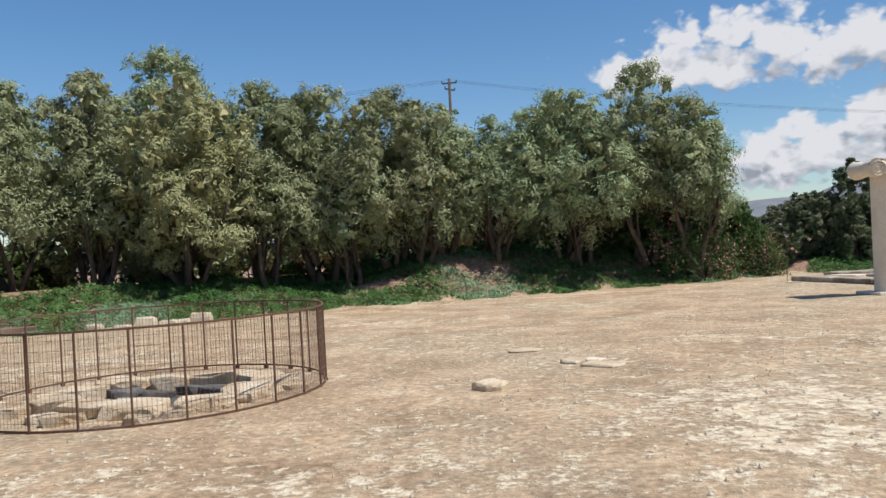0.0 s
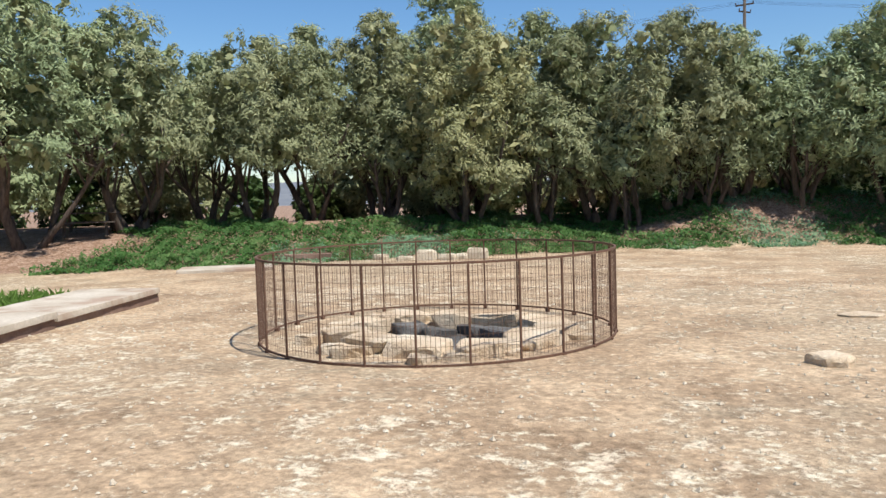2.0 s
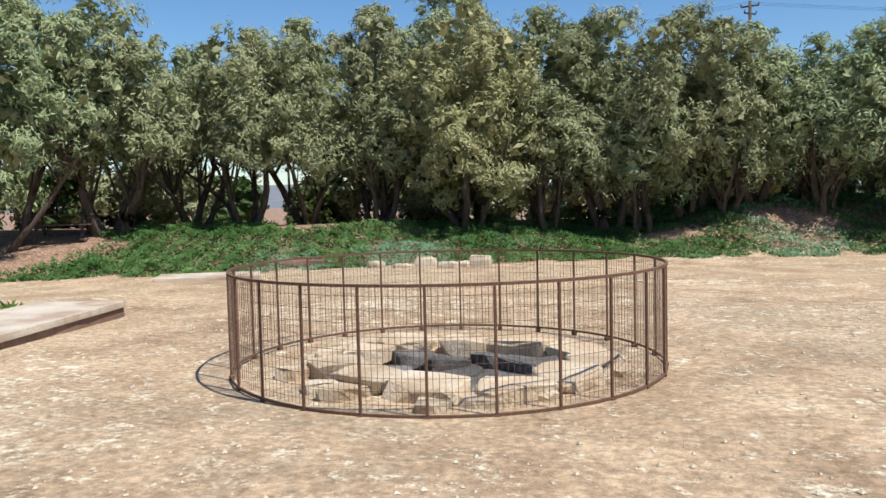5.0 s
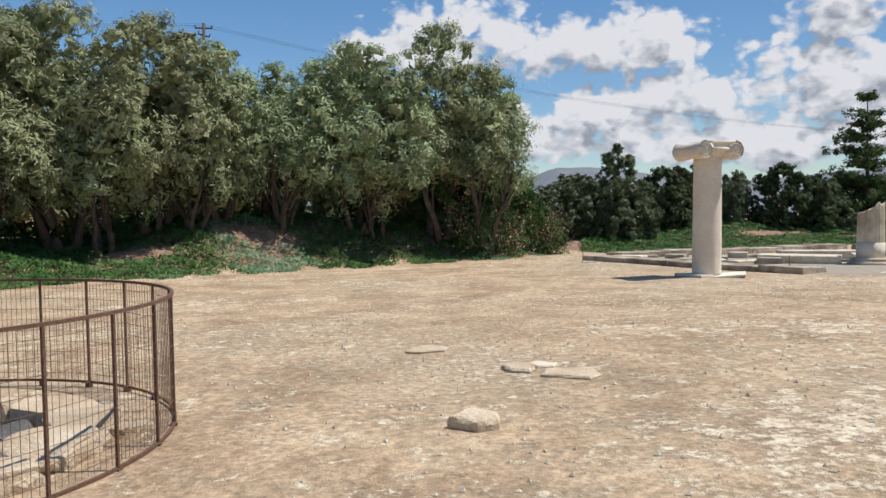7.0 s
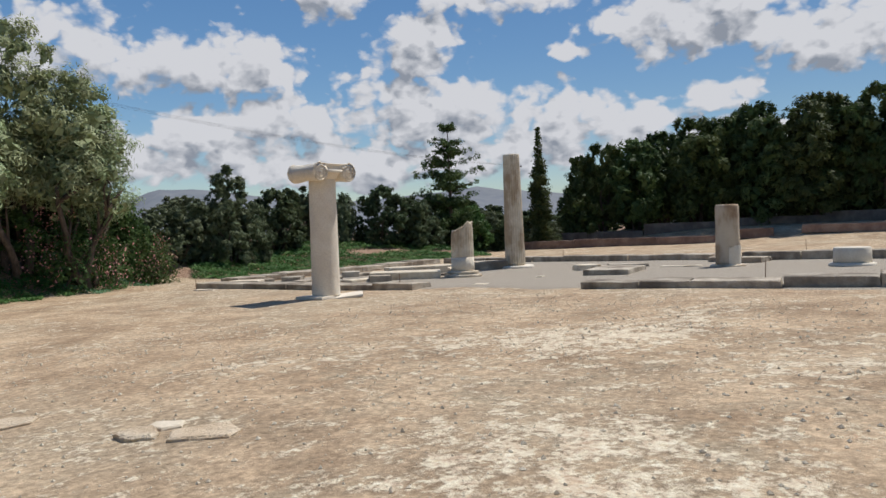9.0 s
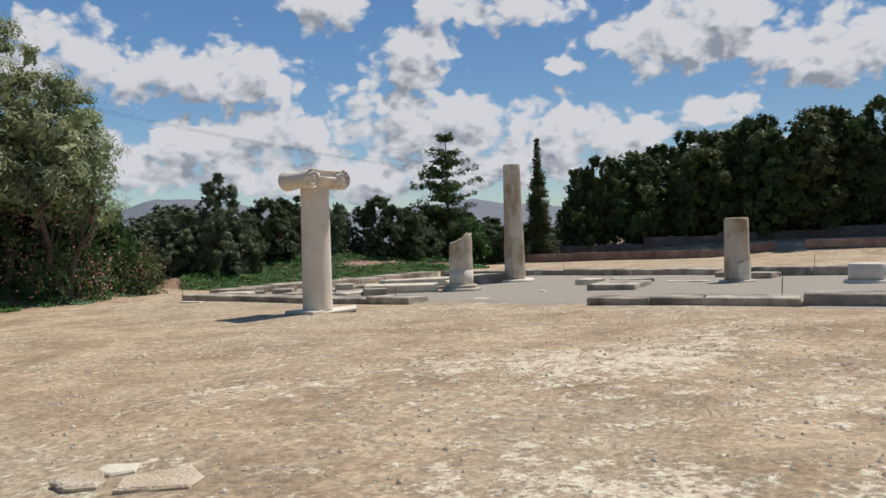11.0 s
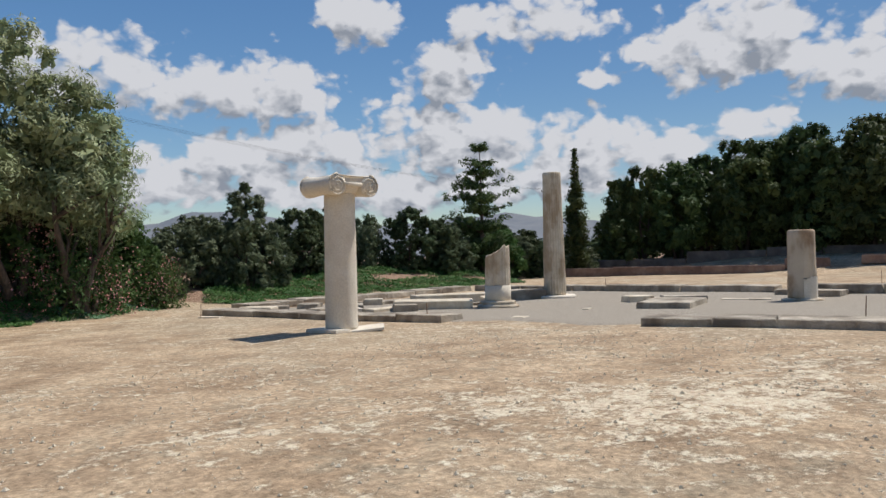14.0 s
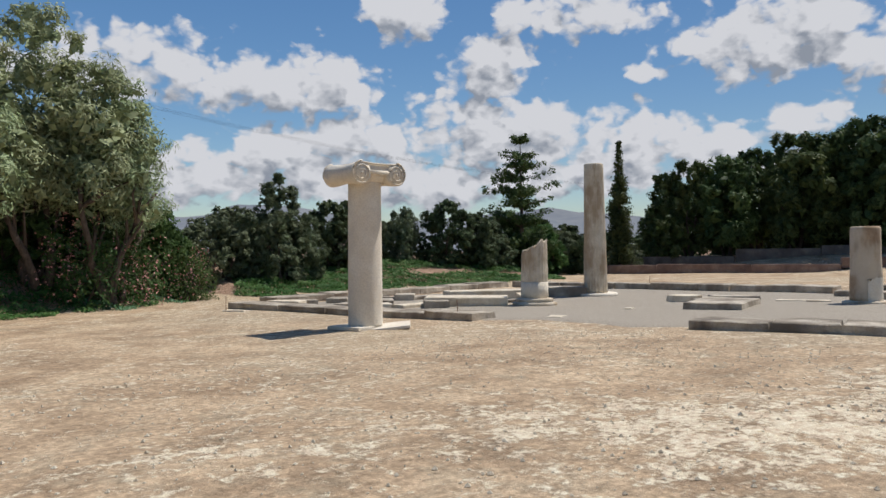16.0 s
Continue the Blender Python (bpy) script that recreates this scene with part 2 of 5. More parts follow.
def earth():
    """Dry trodden earth: tan with worn darker and grey areas, pale crusted patches, small grit; dark soil and litter where planted."""
    m, nt, p, pos = blank("dry_earth", 0.95)
    big = tex(nt, pos, 0.13, 5, 0.6)
    mid = tex(nt, pos, 0.75, 6, 0.6)
    strip = tex(nt, pos, 3.4, 8, 0.7)
    fine = tex(nt, pos, 16, 6, 0.68)
    grit = tex(nt, pos, 62, 3, 0.6)
    pale = nt.nodes.new("ShaderNodeAttribute")
    pale.attribute_name = "crust"
    soil = nt.nodes.new("ShaderNodeAttribute")
    soil.attribute_name = "soil"
    col = ramp(nt, mid, [(0.34, (0.285, 0.20, 0.128)), (0.5, (0.41, 0.30, 0.198)), (0.66, (0.52, 0.395, 0.268))])
    col = mixc(nt, maths(nt, "MULTIPLY", smooth(nt, big, 0.46, 0.62), 0.6), col, (0.40, 0.325, 0.23))
    # worn film of grey dust in small islands
    dust = maths(nt, "MULTIPLY", smooth(nt, tex(nt, pos, 1.9, 7, 0.7), 0.5, 0.6), smooth(nt, tex(nt, pos, 0.33, 4, 0.6), 0.42, 0.6))
    col = mixc(nt, maths(nt, "MULTIPLY", dust, 0.6), col, (0.33, 0.275, 0.195))
    # pale crust flakes: thick where it was laid bare, scattered elsewhere
    keep = maths(nt, "MULTIPLY_ADD", pale.outputs["Fac"], 0.085, maths(nt, "MULTIPLY", smooth(nt, tex(nt, pos, 0.26, 5, 0.65), 0.42, 0.64), 0.05))
    flake = smooth(nt, maths(nt, "ADD", maths(nt, "MULTIPLY_ADD", fine, 0.30, maths(nt, "MULTIPLY", strip, 0.70)), keep), 0.545, 0.635)
    col = mixc(nt, maths(nt, "MULTIPLY", flake, 0.75), col, (0.70, 0.60, 0.455))
    speck = tex(nt, pos, 7.5, 6, 0.75)
    col = mixc(nt, 0.48, col, ramp(nt, speck, [(0.36, (0.27, 0.26, 0.245)), (0.5, (0.51, 0.51, 0.51)), (0.62, (0.72, 0.715, 0.70))]), "OVERLAY")
    col = mixc(nt, 0.65, col, ramp(nt, fine, [(0.34, (0.26, 0.25, 0.23)), (0.5, (0.51, 0.51, 0.51)), (0.64, (0.74, 0.73, 0.72))]), "OVERLAY")
    col = mixc(nt, maths(nt, "MULTIPLY", smooth(nt, grit, 0.65, 0.72), 0.4), col, (0.64, 0.57, 0.47))
    col = mixc(nt, maths(nt, "MULTIPLY", smooth(nt, grit, 0.36, 0.28), 0.5), col, (0.17, 0.125, 0.085))
    lit_col = ramp(nt, maths(nt, "MULTIPLY_ADD", fine, 0.6, maths(nt, "MULTIPLY", strip, 0.4)), [(0.38, (0.13, 0.078, 0.05)), (0.5, (0.28, 0.175, 0.12)), (0.62, (0.50, 0.38, 0.30))])
    col = mixc(nt, maths(nt, "MULTIPLY", smooth(nt, maths(nt, "MULTIPLY_ADD", strip, 0.6, soil.outputs["Fac"]), 0.65, 0.95), 0.95), col, lit_col)
    nt.links.new(col, p.inputs["Base Color"])
    p.inputs["Specular IOR Level"].default_value = 0.2
    bumped(nt, p, maths(nt, "MULTIPLY_ADD", grit, 0.3, maths(nt, "MULTIPLY_ADD", fine, 0.8, maths(nt, "MULTIPLY_ADD", flake, 0.25, strip))), 0.75, 0.03)
    return m


EARTH = earth()
GRAVEL = plain("grey_gravel", (0.16, 0.135, 0.105), (0.47, 0.41, 0.33), 28, 0.95, 0, 0.8, 0.012)
LIMESTONE = stone("pale_limestone", (0.46, 0.37, 0.26), (0.67, 0.58, 0.45), (0.78, 0.71, 0.58), 3.2)
WELL_STONE = stone("well_limestone", (0.48, 0.34, 0.21), (0.68, 0.54, 0.38), (0.80, 0.70, 0.55), 2.4, None, 1.0, 0.05)
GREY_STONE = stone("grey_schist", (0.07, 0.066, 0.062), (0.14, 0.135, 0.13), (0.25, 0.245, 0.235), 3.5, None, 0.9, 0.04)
MARBLE = stone("restored_marble", (0.74, 0.655, 0.53), (0.80, 0.72, 0.60), (0.84, 0.78, 0.67), 2.2, None, 1.0, 0.03, 0.05)
OLD_MARBLE = stone("weathered_marble", (0.50, 0.41, 0.30), (0.68, 0.585, 0.45), (0.78, 0.70, 0.58), 2.6, (0.36, 0.25, 0.15), 0.9, 0.03, 0.1)
STAINED = stone("iron_stained_marble", (0.27, 0.16, 0.085), (0.47, 0.33, 0.21), (0.64, 0.53, 0.40), 1.7, (0.66, 0.56, 0.43), 0.8, 0.03, 0.05)
WALL_STONE = stone("foundation_marble", (0.20, 0.165, 0.125), (0.46, 0.39, 0.305), (0.68, 0.61, 0.50), 1.5, (0.17, 0.135, 0.10), 1.0, 0.06, 0.35)
CONCRETE = stone("kerb_concrete", (0.42, 0.36, 0.28), (0.54, 0.475, 0.385), (0.62, 0.565, 0.48), 1.6, (0.33, 0.22, 0.155), 0.5, 0.01, 0.1)
RED_WALL = stone("reddish_stone", (0.15, 0.09, 0.07), (0.26, 0.165, 0.125), (0.36, 0.26, 0.20), 1.2, None, 0.6, 0.05)
DRY_FROND = plain("dry_fronds", (0.20, 0.11, 0.06), (0.36, 0.22, 0.13), 6, 0.8)
DARK_WALL = stone("dark_terrace_stone", (0.10, 0.085, 0.075), (0.17, 0.145, 0.13), (0.26, 0.22, 0.19), 1.2, None, 0.6, 0.05)
RUST = plain("rusted_iron", (0.085, 0.045, 0.03), (0.21, 0.115, 0.075), 45, 0.8, 0.15)
WIRE = plain("rusted_wire", (0.13, 0.075, 0.05), (0.24, 0.15, 0.105), 60, 0.75, 0.15)
STEEL = plain("painted_steel", (0.16, 0.10, 0.07), (0.30, 0.18, 0.11), 40, 0.6, 0.2)
POLE_WOOD = bark("creosoted_wood", (0.05, 0.04, 0.033), (0.13, 0.105, 0.085))
CABLE = plain("cable_black", (0.02, 0.02, 0.02), (0.05, 0.05, 0.05), 30, 0.6)
BARK = bark("grey_brown_bark", (0.045, 0.033, 0.026), (0.16, 0.12, 0.095))
TAMARISK = foliage("tamarisk_leaves", (0.18, 0.22, 0.115), (0.30, 0.345, 0.19), (0.43, 0.465, 0.27), 0.14, 0.2)
OLIVE_TAMARISK = foliage("olive_tamarisk_leaves", (0.25, 0.26, 0.125), (0.36, 0.37, 0.19), (0.46, 0.46, 0.265), 0.14, 0.05)
PINE = foliage("dark_pine_needles", (0.03, 0.05, 0.018), (0.075, 0.11, 0.04), (0.16, 0.20, 0.075), 0.22, 0.3)
DARKBUSH = foliage("dark_shrub_leaves", (0.04, 0.058, 0.026), (0.085, 0.115, 0.055), (0.16, 0.195, 0.095), 0.25, 0.3)
OLEANDER = foliage("oleander_leaves", (0.04, 0.075, 0.025), (0.09, 0.15, 0.05), (0.16, 0.23, 0.085), 0.3, 0.3)
GREYBUSH = foliage("grey_green_shrub_leaves", (0.075, 0.10, 0.055), (0.135, 0.17, 0.095), (0.23, 0.265, 0.16), 0.3, 0.3)
CREEPER = foliage("creeper_leaves", (0.03, 0.075, 0.018), (0.075, 0.15, 0.04), (0.22, 0.29, 0.11), 0.25, 0.1)
SEAGREEN = foliage("pale_creeper_leaves", (0.10, 0.18, 0.095), (0.16, 0.27, 0.15), (0.27, 0.37, 0.22), 0.25, 0.1)
GRASS = foliage("grass_blades", (0.05, 0.11, 0.02), (0.11, 0.21, 0.04), (0.20, 0.30, 0.08), 0.3, 0.1)
PINK = plain("pink_petals", (0.55, 0.20, 0.20), (0.72, 0.38, 0.34), 8, 0.7)
# the blue-grey base colour of the hills has the distance haze painted in
HILL = plain("haze_tinted_hillside", (0.135, 0.155, 0.185), (0.20, 0.21, 0.225), 0.012, 1.0, 0, 0.2, 3)


# ---- ground shape ----
EDGE_X = [-60, -40, -24, -16.5, -14, -10.4, -7.7, -5, -0.5, 5.5, 9, 12, 13.6, 14.4, 15.5, 22, 26, 33, 45, 70]
EDGE_Y = [-6, 6, 12.5, 16.6, 18.3, 22.0, 23.2, 25.6, 27.0, 28.9, 30.1, 31.9, 34.5, 34.5, 32.4, 33.4, 32.2, 32.6, 44, 60]
WELL, PIT = (-3.766, 9.946), (-3.45, 9.6)


def step(v):
    v = np.clip(v, 0, 1)
    return v * v * (3 - 2 * v)


def behind(x, y):
    """How far a place lies behind the front edge of the planted bank."""
    return (y - np.interp(x, EDGE_X, EDGE_Y)) * 0.9


def gz(x, y):
    """The height of the ground."""
    x, y = np.asarray(x, float), np.asarray(y, float)
    z = 0.0068 * 60 * np.tanh(x / 60) - 0.0123 * 45 * np.tanh(y / 45) + 0.138
    bank = behind(x, y)
    steep = step((x + 6) / 5) * (1 - step((x - 10) / 3))        # the bank stands steeper and higher before the middle of the grove
    z = z + (1.15 + 0.5 * steep) * step(bank / (7.0 - 3.2 * steep)) * (1 - 0.25 * step((bank - 10) / 8))
    z = z + 1.0 * step((x - 46) / 6) * (1 - step((y - 36) / 6))
    z = z - 0.035 * step((3.4 - np.hypot(x - WELL[0], y - WELL[1])) / 1.2)
    r = np.hypot((x - PIT[0]) / 0.95, (y - PIT[1]) / 0.8)
    z = z - 0.85 * step((1.12 - r) / 0.25)
    return z + 0.02 * np.sin(x * 0.9 + 0.4 * y) * np.sin(y * 0.7 - 0.3 * x) * (r > 1.2)


def g(x, y):
    return float(gz(x, y))


def link_mesh(name, verts, faces, mat, parent=None, shaded=False):
    me = bpy.data.meshes.new(name)
    me.from_pydata(verts, [], faces)
    me.materials.append(mat)
    if shaded:
        me.polygons.foreach_set("use_smooth", [True] * len(me.polygons))
    ob = new(name, me)
    ob.parent = parent
    return ob


def part(name, bm, material, parent, label="", shaded=False):
    """Links a bmesh as one mesh object under a thing."""
    me = bpy.data.meshes.new(name)
    bm.normal_update()
    bm.to_mesh(me)
    bm.free()
    me.materials.append(material)
    if shaded:
        me.polygons.foreach_set("use_smooth", [True] * len(me.polygons))
    ob = new(name, me)
    ob.parent = parent
    if label:
        ob["label"] = label
    return ob


def thing(name, m, label, category, group=""):
    ob = new(name)
    ob.empty_display_size = 0.2
    ob.matrix_basis = m
    return tagged(ob, label, category, group)


def axis(lo, hi, stp):
    return list(np.arange(lo, hi, stp))


gx = [-2500, -1200, -600, -300, -150, -90] + axis(-60, -25, 2.5) + axis(-25, -6.5, 0.5) + axis(-6.5, -1, 0.11) + axis(-1, 30, 0.5) + axis(30, 75, 1.5) + [90, 150, 300, 600, 1200, 2500]
gy = [-2500, -1200, -600, -200, -80, -40, -20, -10] + axis(-6, 7, 0.6) + axis(7, 12.5, 0.11) + axis(12.5, 45, 0.5) + axis(45, 70, 2.5) + [80, 120, 200, 400, 800, 1500, 2500]
GX, GY = np.meshgrid(gx, gy)
GZ = gz(GX, GY)
nx, ny = len(gx), len(gy)
ground = link_mesh("ground", list(zip(GX.ravel(), GY.ravel(), GZ.ravel())),
                   [(j * nx + i, j * nx + i + 1, (j + 1) * nx + i + 1, (j + 1) * nx + i) for j in range(ny - 1) for i in range(nx - 1)], EARTH, None, True)
tagged(ground, "dry trodden tan earth with pale crusted patches", "ground", kind="structure")
# bare crusted places on the open ground: x, y, reach along x and y, strength
CRUST = [(2.8, 8.0, 1.3, 0.8, 1.0), (2.2, 7.0, 1.0, 0.9, 0.9), (3.5, 6.8, 0.8, 0.8, 0.9), (2.5, 5.8, 0.9, 0.9, 0.9), (7.4, 10.0, 1.6, 0.8, 0.9), (10.1, 9.9, 1.9, 0.8, 1.0), (6.9, 11.4, 1.2, 0.8, 0.8),
         (6.9, 10.2, 0.9, 0.6, 0.8), (8.2, 9.2, 1.2, 0.6, 1.0), (6.7, 7.1, 1.4, 0.9, 0.6), (3.5, 12.5, 0.9, 0.5, 0.7), (9.7, 13.1, 1.0, 0.4, 0.7), (-2.9, 5.8, 1.2, 0.7, 0.7), (-7.2, 7.8, 1.0, 1.2, 0.9), (-5.5, 6.2, 1.2, 0.9, 0.6),
         (-1.7, 18.9, 1.6, 0.4, 1.2), (-0.8, 5.6, 1.0, 0.6, 0.7), (4.5, 27.2, 2.2, 0.25, 1.2), (8.0, 28.3, 1.5, 0.25, 1.1), (0.8, 16.0, 1.5, 0.5, 0.5), (-6.6, 13.5, 1.4, 1.4, 0.6)]
crust = ground.data.attributes.new("crust", "FLOAT", "POINT")
crust.data.foreach_set("value", np.clip(sum(k * np.exp(-((GX - x) / rx) ** 2 - ((GY - y) / ry) ** 2) for x, y, rx, ry, k in CRUST), 0, 1.2).ravel())
soil = ground.data.attributes.new("soil", "FLOAT", "POINT")
litter = step((-17.0 - GX) / 4) * step((GY - 9) / 3)
soil.data.foreach_set("value", (np.maximum(step((behind(GX, GY) - 0.2) / 1.2), litter)).ravel())


# ---- shapes ----
def tube(bm, pts, radii, sides=7):
    """A tapered round limb along points."""
    rings = []
    for i, p in enumerate(pts):
        p = Vector(p)
        d = (Vector(pts[min(i + 1, len(pts) - 1)]) - Vector(pts[max(i - 1, 0)])).normalized()
        u = d.orthogonal().normalized() if abs(d.z) < 0.9 else d.cross(Vector((0, 1, 0))).normalized()
        v = d.cross(u)
        rings.append([bm.verts.new(p + radii[i] * (math.cos(2 * math.pi * k / sides) * u + math.sin(2 * math.pi * k / sides) * v)) for k in range(sides)])
    for a, b in zip(rings, rings[1:]):
        for k in range(sides):
            bm.faces.new((a[k], a[(k + 1) % sides], b[(k + 1) % sides], b[k]))
    bm.faces.new(rings[0][::-1])
    bm.faces.new(rings[-1])


def lathe(bm, profile, sides=40, wobble=None):
    """Turns (radius, height) pairs round the z axis."""
    rings = []
    for r, z in profile:
        rings.append([bm.verts.new(((r + (wobble(a, z) if wobble else 0)) * math.cos(a), (r + (wobble(a, z) if wobble else 0)) * math.sin(a), z))
                      for a in (2 * math.pi * k / sides for k in range(sides))])
    for a, b in zip(rings, rings[1:]):
        for k in range(sides):
            bm.faces.new((a[k], a[(k + 1) % sides], b[(k + 1) % sides], b[k]))
    bm.faces.new(rings[0][::-1])
    bm.faces.new(rings[-1])
    return rings


def box(bm, x0, x1, y0, y1, z0, z1, bev=0.0):
    r = bmesh.ops.create_cube(bm, size=1.0)
    for v in r["verts"]:
        v.co = Vector((x0 if v.co.x < 0 else x1, y0 if v.co.y < 0 else y1, z0 if v.co.z < 0 else z1))
    if bev:
        es = {e for v in r["verts"] for e in v.link_edges}
        bmesh.ops.bevel(bm, geom=list(es), offset=bev, segments=1, affect="EDGES")


def rock_bm(rnd, sx, sy, sz, n=16, rough=0.03):
    """A broken stone: a hull of scattered points with worn edges."""
    bm = bmesh.new()
    for _ in range(n):
        a, b = rnd.uniform(0, 2 * math.pi), rnd.uniform(-1, 1)
        q = Vector((math.cos(a), math.sin(a), b))
        k = max(abs(q.x), abs(q.y)) ** 0.6
        bm.verts.new((q.x / k * sx * rnd.uniform(0.4, 0.5), q.y / k * sy * rnd.uniform(0.4, 0.5), math.copysign(abs(b) ** 0.35, b) * sz * rnd.uniform(0.42, 0.5)))
    r = bmesh.ops.convex_hull(bm, input=bm.verts[:])
    bmesh.ops.delete(bm, geom=[v for v in bm.verts if not v.link_faces], context="VERTS")
    bmesh.ops.bevel(bm, geom=bm.edges[:], offset=min(sx, sy, sz) * 0.07, segments=1, affect="EDGES", clamp_overlap=True)
    bmesh.ops.triangulate(bm, faces=bm.faces[:])
    s = rnd.uniform(0, 50)
    for v in bm.verts:
        v.co += v.co.normalized() * rough * noise.noise(v.co * 4 + Vector((s, s, s)))
    return bm


def slab_bm(rnd, lx, ly, lz, cuts=6, rough=0.02):
    """A roughly squared block with uneven, chipped edges; its base lies at z = 0."""
    bm = bmesh.new()
    n = max(2, int(lx / 0.25))
    m = max(2, int(ly / 0.25))
    s = rnd.uniform(0, 90)

    def ring(z, inset, amp):
        vs = []
        path = [(-lx / 2 + lx * i / n, -ly / 2) for i in range(n)] + [(lx / 2, -ly / 2 + ly * i / m) for i in range(m)] + \
               [(lx / 2 - lx * i / n, ly / 2) for i in range(n)] + [(-lx / 2, ly / 2 - ly * i / m) for i in range(m)]
        for x, y in path:
            q = Vector((x * 2.2 + s, y * 2.2, z * 3 + s))
            d = noise.noise_vector(q) * amp
            k = noise.noise(q * 2.3)
            x2, y2 = x * (1 - 2 * inset / lx), y * (1 - 2 * inset / ly)
            vs.append(bm.verts.new((x2 + d.x, y2 + d.y, z + (k * amp * 0.5 if z > 0 else 0))))
        return vs
    rings = [ring(0, 0, rough), ring(lz * 0.45, 0, rough * 1.3), ring(lz * 0.93, 0.005, rough), ring(lz, 0.025, rough * 0.8)]
    for a, b in zip(rings, rings[1:]):
        for k in range(len(a)):
            bm.faces.new((a[k], a[(k + 1) % len(a)], b[(k + 1) % len(a)], b[k]))
    bm.faces.new(rings[-1])
    bm.faces.new(rings[0][::-1])
    bmesh.ops.triangulate(bm, faces=[f for f in bm.faces if len(f.verts) > 4])
    return bm


def leaf_mesh(name, cen, out, length, width, mat, parent, rng, droop=0.3):
    """Many small pointed leaves, each a folded blade of its own, at the places cen and facing out."""
    n = len(cen)
    nrm = out + rng.normal(0, 0.42, (n, 3)) + np.array((0.12, -0.08, 0.25))
    nrm /= np.linalg.norm(nrm, axis=1)[:, None] + 1e-9
    t = rng.normal(0, 1, (n, 3)) + np.array((0, 0, -droop)) + out * 0.5
    t -= nrm * np.sum(t * nrm, axis=1)[:, None]
    t /= np.linalg.norm(t, axis=1)[:, None] + 1e-9
    b = np.cross(nrm, t)
    ln = length * rng.uniform(0.6, 1.3, n)[:, None]
    wd = width * rng.uniform(0.6, 1.3, n)[:, None]
    v = np.stack((cen - t * ln * 0.5, cen + b * wd * 0.5 + nrm * wd * 0.15, cen + t * ln * 0.5, cen - b * wd * 0.5 + nrm * wd * 0.15), 1).reshape(-1, 3)
    me = bpy.data.meshes.new(name)
    me.vertices.add(4 * n)
    me.vertices.foreach_set("co", v.ravel().astype(np.float32))
    me.loops.add(4 * n)
    me.loops.foreach_set("vertex_index", np.arange(4 * n, dtype=np.int32))
    me.polygons.add(n)
    me.polygons.foreach_set("loop_start", np.arange(0, 4 * n, 4, dtype=np.int32))
    me.update(calc_edges=True)
    me.materials.append(mat)
    ob = new(name, me)
    ob.parent = parent
    return ob


def ball(rng, n):
    q = rng.normal(0, 1, (n, 3))
    return q / np.linalg.norm(q, axis=1)[:, None]


def crown_points(rng, clumps, per, inner=0.2):
    """Leaf places on the outer part of each clump: (x, y, z, radius)."""
    cs, os_ = [], []
    for x, y, z, r in clumps:
        k = max(8, int(per * r * r))
        d = ball(rng, k)
        rad = r * (1 - inner * rng.random(k) ** 1.0) * (1 + 0.22 * np.sin(d[:, 0] * 5 + x) * np.sin(d[:, 1] * 5 + y) + 0.15 * np.sin(d[:, 2] * 7 + z))
        cs.append(np.array((x, y, z)) + d * rad[:, None] * np.array((1, 1, 0.92)))
        os_.append(d)
    return np.concatenate(cs), np.concatenate(os_)


def broad_clumps(rng, h, w, low, n, rmin, rmax, top=1.0):
    """Clumps spread through a broad crown, denser towards its outside, with an uneven top."""
    out = []
    leads = [(rng.uniform(-0.28, 0.28) * w, rng.uniform(-0.28, 0.28) * w, rng.uniform(0.82, 1.0) * h) for _ in range(4)]
    for i in range(n):
        f = rng.random() ** 0.85
        z = low + (h - low) * f
        prof = (0.74 + 0.5 * f) if f < 0.45 else 0.96 * math.sqrt(max(0.02, 1 - ((f - 0.45) / 0.62) ** 2))
        a = rng.uniform(0, 2 * math.pi)
        rr = w / 2 * prof * math.sqrt(rng.uniform(0.4, 1.05))
        r = rng.uniform(rmin, rmax) * (1 - 0.35 * f)
        out.append((rr * math.cos(a), rr * math.sin(a), min(z, h - r * 0.6), r))
    for x, y, z in leads:
        for k in range(4):
            out.append((x + rng.normal(0, 0.25), y + rng.normal(0, 0.25), z - 0.1 - k * 0.55, 0.3 + 0.17 * k))
    return out


